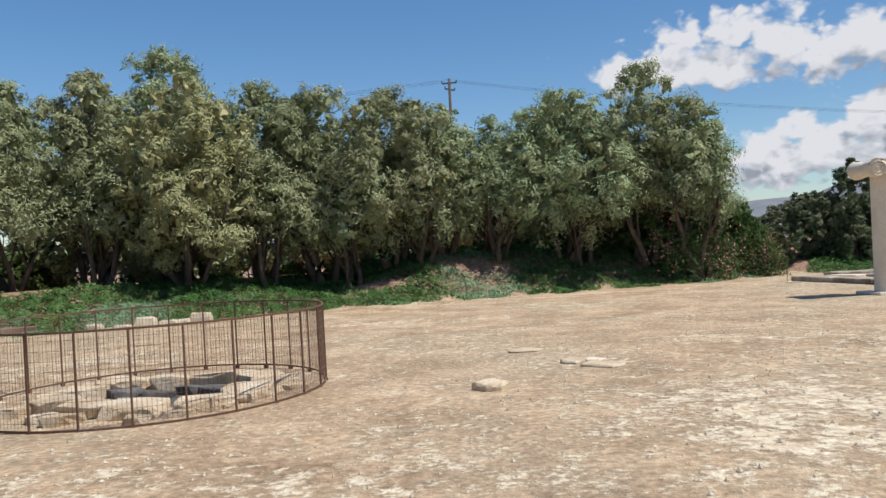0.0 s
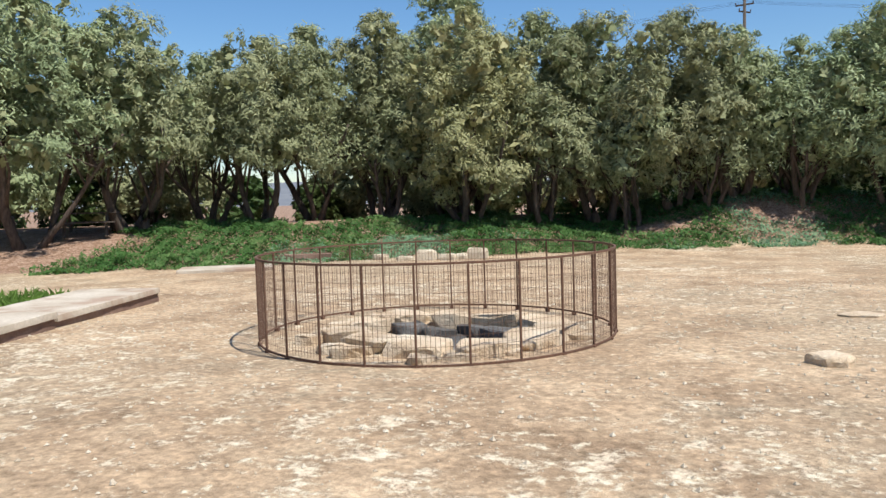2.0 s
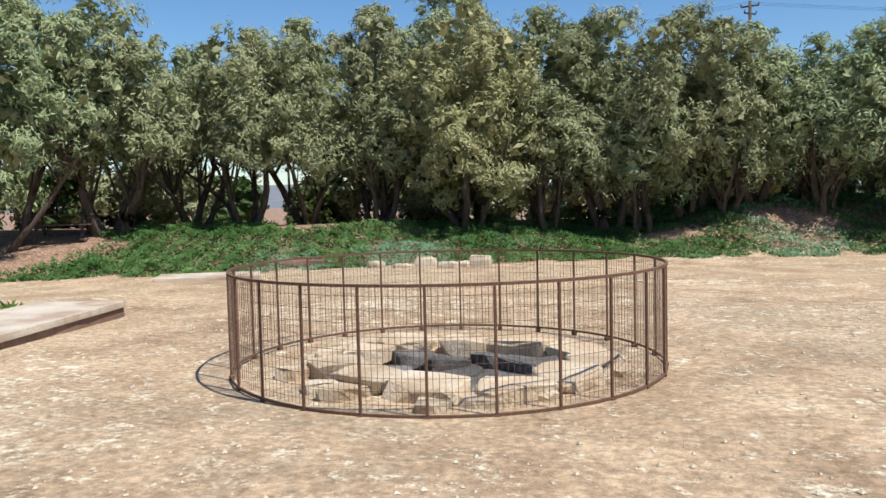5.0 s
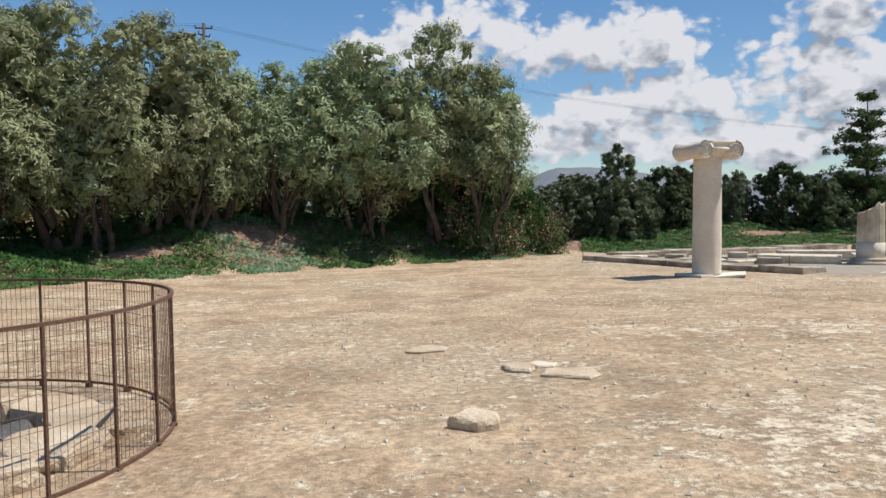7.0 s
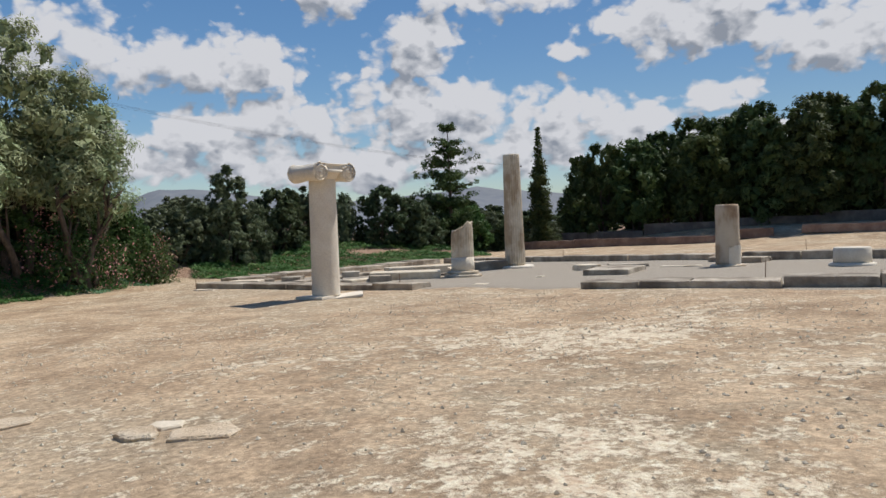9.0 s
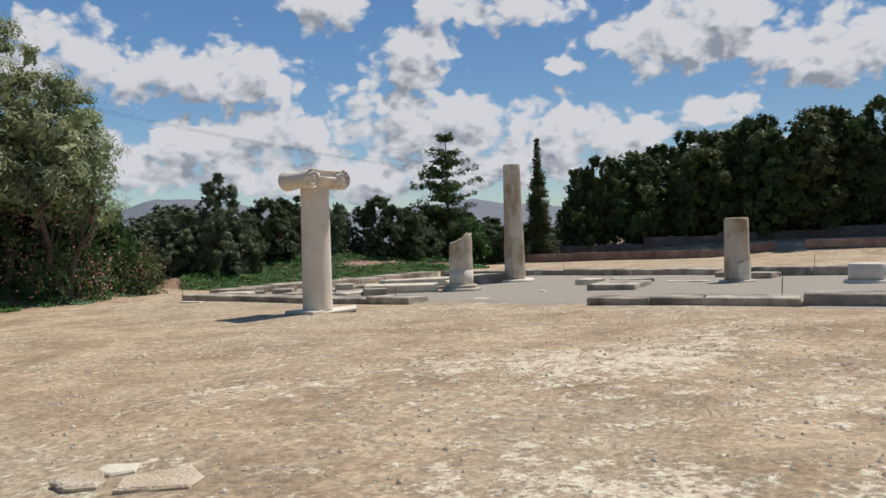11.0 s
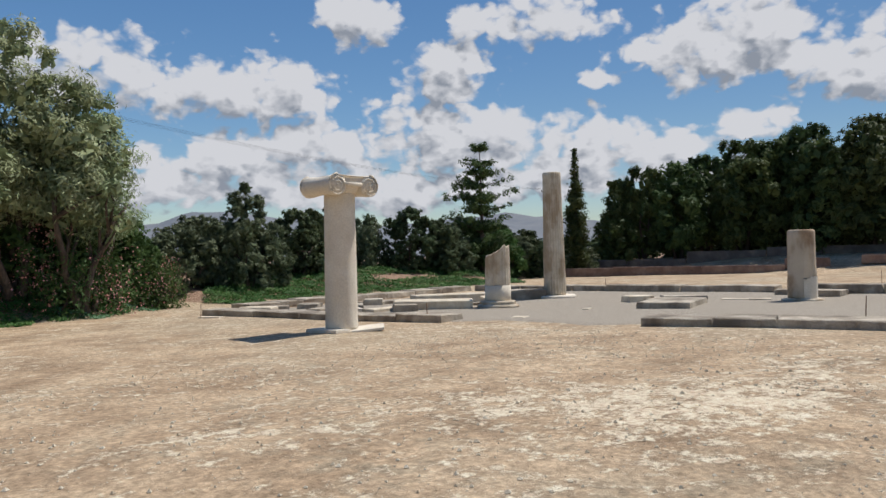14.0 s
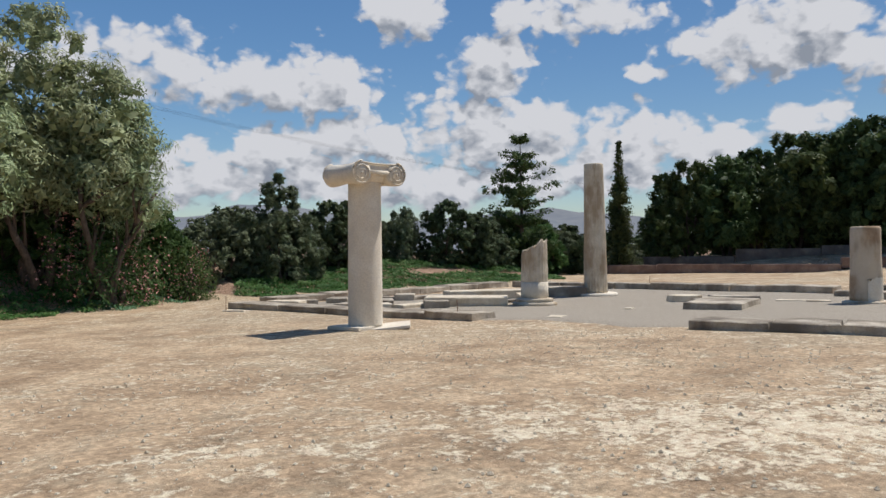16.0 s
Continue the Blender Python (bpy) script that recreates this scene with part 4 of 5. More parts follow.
# a paler, sea-green creeper runs through the front of the bank in drifts
pale = (np.sin(px * 0.55 + 1.2) + 0.6 * np.sin(px * 1.3 + py * 0.9) + 0.5 * rng.normal(0, 0.5, len(px)) > 0.55) & (behind(px, py) < 3.2) & (px > -14) & (px < 12)
for name, pick, mat, label, ln, wd in (("creeping_groundcover", ~pale, CREEPER, "lush green creeping groundcover on the low bank", 0.16, 0.055), ("pale_groundcover", pale, SEAGREEN, "pale sea-green creeping plants in drifts on the bank", 0.11, 0.06)):
    tagged(leaf_mesh(name, np.stack((px, py, pz), 1)[pick], facing[pick], ln, wd, mat, None, rng, -0.9), label, "groundcover", kind="stuff")


# ---- fenced well ----
FR, POSTS, PHASE, TALL = 2.0945, 26, -72.96, 0.975
slope = Euler((0, -math.atan(0.0074), 0)).to_matrix().to_4x4()
fence = thing("round_wire_fence", Matrix.Translation((*WELL, -0.03)) @ slope, "rusted round iron fence with wire mesh, standing round the old well", "fence")


def hoop(name, r, z, wide, high, label=""):
    bm = bmesh.new()
    sides = 90
    prof = [(r - wide / 2, z - high / 2), (r + wide / 2, z - high / 2), (r + wide / 2, z + high / 2), (r - wide / 2, z + high / 2)]
    rows = [[bm.verts.new((a * math.cos(2 * math.pi * k / sides), a * math.sin(2 * math.pi * k / sides), b)) for a, b in prof] for k in range(sides)]
    for k in range(sides):
        a, b = rows[k], rows[(k + 1) % sides]
        for i in range(4):
            bm.faces.new((a[i], b[i], b[(i + 1) % 4], a[(i + 1) % 4]))
    return part(name, bm, RUST, fence, label)


hoop("top_rail", FR, TALL, 0.024, 0.022, "rusted top rail")
hoop("bottom_rail", FR, 0.022, 0.018, 0.022)
half = FR * math.sin(math.pi / POSTS)
apo = FR * math.cos(math.pi / POSTS)
bm = bmesh.new()
box(bm, -0.0105, 0.0105, -0.0105, 0.0105, -0.03, TALL - 0.012, 0.003)
box(bm, -0.022, 0.022, -0.03, 0.02, -0.03, 0.02)
post_me = bpy.data.meshes.new("post")
bm.to_mesh(post_me)
bm.free()
post_me.materials.append(RUST)
bm = bmesh.new()
for i in range(1, 11):
    x = -half + 2 * half * i / 11
    tube(bm, [(x, 0, 0.05), (x + 0.002 * math.sin(i * 2.1), 0.002, 0.5), (x, 0, TALL - 0.01)], [0.0021] * 3, 4)
for k in range(9):
    z = 0.10 + k * 0.1
    tube(bm, [(-half, 0.004, z), (0, 0.002 + 0.003 * math.sin(k), z - 0.003), (half, 0.004, z)], [0.0021] * 3, 4)
mesh_me = bpy.data.meshes.new("mesh_panel")
bm.to_mesh(mesh_me)
bm.free()
mesh_me.materials.append(WIRE)
for i in range(POSTS):
    a = radians(PHASE + 360 / POSTS * i)
    p = new("post", post_me)
    p.parent = fence
    p.matrix_basis = Matrix.Translation((FR * math.cos(a), FR * math.sin(a), 0)) @ Matrix.Rotation(a - math.pi / 2, 4, "Z")
    b = a + math.pi / POSTS
    q = new("mesh_panel", mesh_me)
    q.parent = fence
    q.matrix_basis = Matrix.Translation((apo * math.cos(b), apo * math.sin(b), 0)) @ Matrix.Rotation(b - math.pi / 2, 4, "Z")

well = thing("stone_well", Matrix.Translation((*PIT, g(PIT[0] - 1.4, PIT[1]))), "old well mouth ringed by pale rough stones with grey stones inside", "well")
rnd = random.Random(5)


def well_stone(x, y, z, sx, sy, sz, turn, mat, tilt=0.0):
    s = part("stone", rock_bm(rnd, sx, sy, sz, 34, 0.07), mat, well)
    s.matrix_basis = Matrix.Translation((x, y, z)) @ Euler((radians(tilt), radians(rnd.uniform(-6, 6)), radians(turn))).to_matrix().to_4x4()


for i in range(11):                                   # rim
    a = 2 * math.pi * i / 11 + 0.2
    r = 1.1 + rnd.uniform(-0.06, 0.08)
    well_stone(r * math.cos(a) * 1.05, r * math.sin(a) * 0.95, 0.06, rnd.uniform(0.56, 0.9), rnd.uniform(0.4, 0.6), rnd.uniform(0.2, 0.27), math.degrees(a) + 90 + rnd.uniform(-12, 12), WELL_STONE)
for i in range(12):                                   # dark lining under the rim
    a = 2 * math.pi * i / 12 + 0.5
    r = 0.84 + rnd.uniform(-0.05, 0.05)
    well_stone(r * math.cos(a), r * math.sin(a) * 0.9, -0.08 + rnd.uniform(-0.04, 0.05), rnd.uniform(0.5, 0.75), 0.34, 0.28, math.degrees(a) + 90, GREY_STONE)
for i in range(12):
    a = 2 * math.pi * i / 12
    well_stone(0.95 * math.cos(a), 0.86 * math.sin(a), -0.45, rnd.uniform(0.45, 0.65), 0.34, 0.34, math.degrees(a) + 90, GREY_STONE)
for i in range(17):                                   # outer scatter
    a = 2 * math.pi * i / 17 + rnd.uniform(-0.15, 0.15)
    r = 1.46 + rnd.uniform(-0.14, 0.08)
    well_stone(r * math.cos(a) - 0.12, r * math.sin(a) * 0.92, 0.03, rnd.uniform(0.25, 0.6), rnd.uniform(0.2, 0.4), rnd.uniform(0.14, 0.2), rnd.uniform(0, 180), WELL_STONE)
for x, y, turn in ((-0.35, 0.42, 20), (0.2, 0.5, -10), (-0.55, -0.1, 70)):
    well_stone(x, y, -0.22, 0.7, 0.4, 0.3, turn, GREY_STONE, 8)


# ---- loose stones on the open ground ----
def flag_bm(rr, sx, sy, sz):
    """A flat broken flagstone with an irregular outline and worn edges."""
    bm = bmesh.new()
    n = rr.randint(5, 6)
    ang = [2 * math.pi * (k + rr.uniform(-0.3, 0.3)) / n for k in range(n)]
    rad = [rr.uniform(0.82, 1.18) for _ in range(n)]
    rings = []
    for z, q in ((-0.3 * sz, 1.0), (0.55 * sz, 1.02), (0.9 * sz, 0.93), (sz, 0.8)):
        ring = []
        for k in range(n * 3):
            f, i = (k % 3) / 3, k // 3
            p = Vector((math.cos(ang[i]), math.sin(ang[i]))) * rad[i]
            p2 = Vector((math.cos(ang[(i + 1) % n]), math.sin(ang[(i + 1) % n]))) * rad[(i + 1) % n]
            p = p.lerp(p2, f) * q
            ring.append(bm.verts.new((p.x * sx / 2 + rr.uniform(-0.008, 0.008), p.y * sy / 2 + rr.uniform(-0.008, 0.008), z + (rr.uniform(-0.1, 0.1) * sz if z > 0 else 0))))
        rings.append(ring)
    for a, c in zip(rings, rings[1:]):
        for k in range(len(a)):
            bm.faces.new((a[k], a[(k + 1) % len(a)], c[(k + 1) % len(a)], c[k]))
    top = bm.verts.new((0, 0, sz * 1.02))
    for k in range(len(rings[-1])):
        bm.faces.new((rings[-1][k], rings[-1][(k + 1) % len(rings[-1])], top))
    bm.faces.new(rings[0][::-1])
    return bm


def loose(name, x, y, sx, sy, sz, turn, label, group="", mat=LIMESTONE, tilt=0.0):
    ob = part(name, flag_bm(rnd, sx, sy, sz), mat, None)
    ob.matrix_basis = Matrix.Translation((x, y, g(x, y))) @ Euler((radians(tilt), 0, radians(turn))).to_matrix().to_4x4()
    return tagged(ob, label, "stone", group)


FLAT = "flat pale limestone slab lying on the dry earth"
loose("flat_stone", 0.36, 8.88, 0.46, 0.42, 0.085, 20, "thick tan limestone block lying on the dry earth", "loose stones", WELL_STONE)
loose("flat_stone", 1.0, 12.1, 0.62, 0.42, 0.035, 10, FLAT, "loose stones", WELL_STONE)
loose("flat_stone", 1.5, 10.66, 0.42, 0.42, 0.045, -40, FLAT, "loose stones", WELL_STONE)
loose("flat_stone", 1.86, 10.22, 0.56, 0.5, 0.035, -30, FLAT, "loose stones", WELL_STONE)
loose("flat_stone", 1.80, 10.72, 0.36, 0.3, 0.03, 15, FLAT, "loose stones")
for x, y, sx, sy, sz in [(-10.4, 21.5, 0.6, 0.4, 0.16), (-9.6, 21.4, 0.6, 0.4, 0.12), (-9.0, 21.6, 0.6, 0.45, 0.3), (-8.35, 21.8, 0.6, 0.4, 0.18), (-7.72, 22.5, 0.75, 0.55, 0.3), (-8.1, 22.25, 0.45, 0.35, 0.16)]:
    loose("edge_stone", x, y, sx, sy, sz, rnd.uniform(0, 40), "pale rounded limestone beside the creeper bank", "stones along the bank")


# ---- columns ----
def on_ground(x, y):
    return Matrix.Translation((x, y, g(x, y)))


def flutes(count, depth):
    return lambda a, z: -depth * (0.5 + 0.5 * math.cos(a * count))


def pitted(seed, amp):
    return lambda a, z: amp * noise.noise(Vector((math.cos(a) * 3 + seed, math.sin(a) * 3, z * 2.2)))


c1 = thing("ionic_column", on_ground(10.5, 19.46), "cream restored marble column with a carved Ionic capital", "column")
bm = bmesh.new()
lathe(bm, [(0.348, 0.07)] + [(0.348 - 0.02 * k / 24, 0.09 + 2.83 * k / 24) for k in range(25)] + [(0.318, 2.93)], 48, pitted(3, 0.006))
part("shaft", bm, MARBLE, c1, "finely pitted cream marble shaft", True)
# capital: two rolled bolsters, a slab between them, a cushion under it and spirals on both faces
bm = bmesh.new()
box(bm, -0.44, 0.44, -0.47, 0.47, 3.10, 3.28, 0.015)
capital = part("capital", bm, MARBLE, c1, "carved Ionic capital with rolled sides")
for sx in (-1, 1):
    bm = bmesh.new()
    sides = 28
    rows = []
    for k in range(13):
        y = -0.5 + k / 12
        r = 0.225 - 0.035 * math.cos(math.pi * (y / 0.5)) * 0.5 - 0.0175
        rows.append([bm.verts.new((sx * 0.43 + r * math.cos(t), y, 3.07 + r * math.sin(t))) for t in (2 * math.pi * j / sides for j in range(sides))])
    for a, b in zip(rows, rows[1:]):
        for j in range(sides):
            bm.faces.new((a[j], b[j], b[(j + 1) % sides], a[(j + 1) % sides]))
    bm.faces.new(rows[0])
    bm.faces.new(rows[-1][::-1])
    bmesh.ops.recalc_face_normals(bm, faces=bm.faces[:])
    part("bolster", bm, MARBLE, capital, "rolled side bolster of the capital", True)
bm = bmesh.new()
lathe(bm, [(0.325, 2.92), (0.36, 2.95), (0.42, 3.0), (0.45, 3.05), (0.44, 3.1), (0.38, 3.14)], 40)
part("echinus", bm, MARBLE, capital, shaded=True)
for sy in (-1, 1):
    for sx in (-1, 1):
        bm = bmesh.new()
        pts, rad = [], []
        for k in range(64):
            f = k / 63
            t = math.pi / 2 - sx * f * 2.6 * 2 * math.pi * sy * sy
            r = 0.215 * (1 - f) ** 0.9 + 0.02
            pts.append((sx * 0.43 + r * math.cos(t), sy * 0.505, 3.07 + r * math.sin(t)))
            rad.append(0.017 * (1 - 0.55 * f))
        tube(bm, pts, rad, 6)
        bmesh.ops.create_icosphere(bm, subdivisions=1, radius=0.03, matrix=Matrix.Translation((sx * 0.43, sy * 0.505, 3.07)))
        part("volute", bm, MARBLE, capital, shaded=True)
bm = bmesh.new()
for sy in (-1, 1):
    tube(bm, [(-0.43, sy * 0.49, 3.275), (-0.15, sy * 0.49, 3.262), (0.15, sy * 0.49, 3.262), (0.43, sy * 0.49, 3.275)], [0.017] * 4, 6)
    tube(bm, [(-0.25, sy * 0.46, 3.10), (0, sy * 0.47, 3.09), (0.25, sy * 0.46, 3.10)], [0.05, 0.055, 0.05], 8)
part("moulding", bm, MARBLE, capital, shaded=True)
for x, y, lx, ly, lz, turn, tilt in ((-0.1, 0.08, 0.95, 0.85, 0.07, 12, 0),):
    s = part("plinth_slab", slab_bm(rnd, lx, ly, lz), MARBLE, c1, "broken grey-white plinth slab")
    s.matrix_basis = Matrix.Translation((x, y, 0)) @ Matrix.Rotation(radians(turn), 4, "Z")
ob = part("broken_slab", slab_bm(rnd, 0.75, 0.6, 0.06, rough=0.03), MARBLE, None)
ob.matrix_basis = Matrix.Translation((10.86, 19.05, g(10.86, 19.05) + 0.015)) @ Euler((radians(4), radians(-6), radians(-42))).to_matrix().to_4x4()
tagged(ob, "pale broken marble slab leaning on the column foot", "slab")

c2 = thing("broken_column", on_ground(17.42, 20.95), "weathered fluted column stump with a slanting broken top", "column")
bm = bmesh.new()
lathe(bm, [(0.60, 0), (0.62, 0.03), (0.61, 0.09), (0.52, 0.11), (0.50, 0.13), (0.53, 0.16), (0.50, 0.2), (0.40, 0.215)], 48, pitted(7, 0.012))
part("base", bm, OLD_MARBLE, c2, "round moulded base, dark at its foot", True)
bm = bmesh.new()
lathe(bm, [(0.385, 0.2), (0.38, 0.4), (0.378, 0.66)], 44, pitted(2, 0.004))
part("drum", bm, MARBLE, c2, "smooth white restored drum", True)
bm = bmesh.new()
rows = lathe(bm, [(0.372, 0.66)] + [(0.372 - 0.02 * k / 14, 0.68 + 1.16 * k / 14) for k in range(15)], 96, lambda a, z: flutes(24, 0.016)(a, z) + 0.012 * noise.noise(Vector((a * 2, z * 3, 4))))
for v in bm.verts:
    cut = 1.66 + 0.55 * (v.co.x * 0.75 - v.co.y * 0.65) + 0.16 * noise.noise(Vector((v.co.x, v.co.y, 0)) * 6)
    if v.co.z > cut:
        v.co.z = cut + 0.03 * noise.noise(v.co * 9)
part("shaft", bm, OLD_MARBLE, c2, "fluted broken shaft", True)

c3 = thing("tall_fluted_column", on_ground(21.72, 22.02) @ Euler((0, radians(-0.9), 0)).to_matrix().to_4x4(), "tall slender fluted marble column without capital", "column")
bm = bmesh.new()
lathe(bm, [(0.69, 0.0), (0.71, 0.03), (0.70, 0.10), (0.66, 0.12)], 44, pitted(5, 0.015))
part("base", bm, MARBLE, c3, "flat round pale base", True)
bm = bmesh.new()
lathe(bm, [(0.385 - 0.075 * (k / 30) ** 1.1, 0.11 + 4.19 * k / 30) for k in range(31)] + [(0.28, 4.33)], 120,
      lambda a, z: flutes(24, 0.022)(a, z) + 0.01 * noise.noise(Vector((a * 2, z * 1.5, 8))))
part("shaft", bm, OLD_MARBLE, c3, "fluted tan-stained shaft", True)

c4 = thing("stained_column", on_ground(22.3, 14.1), "thick column stump with rusty brown staining and a white repair", "column")
bm = bmesh.new()
lathe(bm, [(0.53, 0.0), (0.55, 0.02), (0.54, 0.06), (0.45, 0.08)], 40, pitted(9, 0.02))
part("base", bm, OLD_MARBLE, c4, "worn round base slab", True)
bm = bmesh.new()
lathe(bm, [(0.375 - 0.02 * k / 16, 0.07 + 1.82 * k / 16) for k in range(17)] + [(0.34, 1.94), (0.31, 1.96)], 64, lambda a, z: flutes(20, 0.008)(a, z) + 0.012 * noise.noise(Vector((math.cos(a) * 3, math.sin(a) * 3, z * 2))))
part("shaft", bm, STAINED, c4, "iron-stained shaft", True)
bm = bmesh.new()
rows = []
for k in range(10):
    z = 0.08 + 0.62 * k / 9
    rows.append([bm.verts.new((0.386 * math.cos(a), 0.386 * math.sin(a), z if k < 9 else z + 0.09 * noise.noise(Vector((a * 4, 1, 2))) - 0.1 * abs(j - 11) / 11)) for j, a in enumerate(math.radians(205) + math.radians(120) * j / 22 for j in range(23))])
for a, b in zip(rows, rows[1:]):
    for j in range(22):
        bm.faces.new((a[j], a[j + 1], b[j + 1], b[j]))
part("repair", bm, MARBLE, c4, "smooth white repair patch", True)

dr = thing("column_drum", on_ground(22.5, 10.6), "short white marble drum on a round base", "column")
bm = bmesh.new()
lathe(bm, [(0.62, 0.0), (0.63, 0.03), (0.60, 0.09), (0.55, 0.1)], 40, pitted(11, 0.01))
part("base", bm, MARBLE, dr, shaded=True)
bm = bmesh.new()
lathe(bm, [(0.50, 0.09), (0.495, 0.3), (0.49, 0.52), (0.47, 0.54)], 40, pitted(12, 0.006))
part("drum", bm, MARBLE, dr, shaded=True)


# ---- temple foundations ----
FLOOR_N = 26
fv, ff = [], []
for j in range(FLOOR_N + 1):
    for i in range(13):
        y = 6.5 + 21.3 * j / FLOOR_N
        x0, x1 = 15.4 - 0.17 * (y - 7) + 0.25 * math.sin(y * 1.9) + 0.15 * math.sin(y * 4.3), 25.6
        x = x0 + (x1 - x0) * (i / 12) ** 1.5
        fv.append((x, y, g(x, y) + (-0.03 if i == 0 else 0.02)))
for j in range(FLOOR_N):
    for i in range(12):
        a = j * 13 + i
        ff.append((a, a + 1, a + 14, a + 13))
tagged(link_mesh("temple_floor", fv, ff, GRAVEL, None, True), "fine grey gravel floor inside the temple foundations", "floor", kind="structure")


def course(name, x0, y0, x1, y1, depth, h, label, mat=WALL_STONE, long=1.7, seed=1, drop=0.05):
    """A low foundation course of separate blocks from one end to the other."""
    rr = random.Random(seed)
    ob = thing(name, on_ground(x0, y0), label, "wall")
    d = Vector((x1 - x0, y1 - y0))
    total, a, s = d.length, math.atan2(y1 - y0, x1 - x0), 0.0
    while s < total - 0.2:
        ln = min(rr.uniform(0.65, 1.35) * long, total - s)
        if total - s - ln < 0.5:
            ln = total - s
        cx, cy = x0 + d.x / total * (s + ln / 2), y0 + d.y / total * (s + ln / 2)
        hh = h * rr.uniform(0.9, 1.08)
        b = part("block", slab_bm(rr, ln - 0.03, depth * rr.uniform(0.9, 1.05), hh + drop, rough=0.045), mat, ob)
        b.matrix_basis = Matrix.Translation((cx - x0, cy - y0, g(cx, cy) - g(x0, y0) - drop)) @ Euler((radians(rr.uniform(-0.8, 0.8)), 0, a + radians(rr.uniform(-0.6, 0.6)))).to_matrix().to_4x4()
        s += ln
    return ob


FOUND = "low course of weathered marble foundation blocks"
course("foundation_wall", 11.9, 27.6, 13.35, 18.9, 0.85, 0.17, FOUND, seed=2)
course("foundation_wall", 14.45, 14.5, 15.6, 10.3, 1.0, 0.17, FOUND, seed=3)
course("foundation_wall", 15.75, 10.3, 17.2, 4.5, 1.25, 0.26, "stepped course of thick weathered foundation blocks", seed=4, long=2.2)
course("foundation_wall", 25.7, 29.0, 26.3, 16.2, 0.8, 0.24, FOUND, seed=5, long=1.4)
course("foundation_wall", 25.9, 14.9, 26.8, 5.5, 1.0, 0.30, FOUND, seed=6, long=1.6)
course("foundation_wall", 13.4, 28.6, 25.2, 29.6, 1.0, 0.22, FOUND, seed=7, long=1.5)
course("foundation_wall", 24.9, 15.8, 25.4, 13.8, 0.8, 0.16, FOUND, seed=8)


def block(x, y, lx, ly, lz, turn, label="squared marble block lying among the foundations", mat=WALL_STONE, tilt=0.0, lift=0.0, name="stone_block"):
    ob = part(name, slab_bm(rnd, lx, ly, lz, rough=0.04), mat, None)
    ob.matrix_basis = Matrix.Translation((x, y, g(x, y) + lift)) @ Euler((radians(tilt), 0, radians(turn))).to_matrix().to_4x4()
    return tagged(ob, label, "stone block", "blocks among the foundations")


block(19.3, 16.4, 2.3, 1.35, 0.17, 15, "flat marble slab on the gravel floor")
block(21.0, 17.75, 1.1, 0.6, 0.12, -60, mat=LIMESTONE)
block(22.3, 17.6, 1.3, 0.7, 0.13, -50)
block(20.6, 18.2, 0.8, 0.5, 0.2, -30, mat=LIMESTONE)
block(22.45, 16.0, 0.8, 0.4, 0.05, -70, mat=LIMESTONE)
block(22.4, 15.3, 0.6, 0.4, 0.06, -60, mat=LIMESTONE)
block(24.2, 14.0, 1.0, 0.8, 0.2, 5)
block(16.2, 22.4, 2.3, 1.2, 0.26, -48, "large pale squared block lying among the foundations", LIMESTONE)
block(19.2, 24.1, 3.4, 0.9, 0.30, -28, "long pale squared block lying among the foundations", LIMESTONE)
block(20.9, 22.8, 1.5, 0.9, 0.34, -40)
block(18.2, 21.8, 0.8, 0.7, 0.08, 20, mat=LIMESTONE, tilt=22, lift=0.1)
for i in range(20):
    x, y = rnd.uniform(13.6, 21.5), rnd.uniform(22.0, 27.8)
    block(x, y, rnd.uniform(0.4, 1.2), rnd.uniform(0.3, 0.7), rnd.uniform(0.08, 0.22), rnd.uniform(-60, 60), "broken marble block lying among the foundations", rnd.choice((LIMESTONE, WALL_STONE, WALL_STONE)))
block(13.4, 27.4, 1.1, 0.55, 0.16, -60, mat=LIMESTONE)
block(14.6, 17.9, 0.5, 0.35, 0.03, 20, mat=LIMESTONE)
block(17.6, 18.0, 0.35, 0.2, 0.05, 20, mat=LIMESTONE)
block(11.2, 26.4, 0.7, 0.3, 0.03, -60, mat=LIMESTONE)

# survey stakes and the cord between them
for x, y, h in ((11.0, 26.6, 0.42), (16.6, 11.0, 0.5), (27.4, 23.6, 0.45), (30.5, 14.2, 0.55), (13.2, 19.6, 0.45)):
    bm = bmesh.new()
    tube(bm, [(0, 0, -0.05), (0, 0, h - 0.02), (0.004, 0, h)], [0.011, 0.011, 0.006], 6)
    st = part("iron_stake", bm, STEEL, None)
    st.matrix_basis = on_ground(x, y) @ Euler((radians(rnd.uniform(-3, 3)), radians(rnd.uniform(-3, 3)), 0)).to_matrix().to_4x4()
    tagged(st, "thin rusty iron survey stake in the ground", "stake", "survey stakes")

# ---- terraces on the far side ----
course("terrace_wall", 41.5, 36.0, 48.6, 21.5, 0.7, 0.55, "low reddish terrace wall with a stepped top", RED_WALL, 4.5, 21)
course("terrace_wall", 48.8, 19.8, 49.5, 4.0, 0.7, 0.5, "low reddish terrace wall with a stepped top", RED_WALL, 4.5, 22)
course("terrace_wall", 47.0, 37.0, 54.5, 20.0, 0.8, 0.62, "dark stone terrace wall under the trees", DARK_WALL, 5.0, 23, 0.9)
course("terrace_wall", 54.5, 20.0, 56.0, 0.0, 0.8, 0.7, "dark stone terrace wall under the trees", DARK_WALL, 5.0, 24, 0.9)

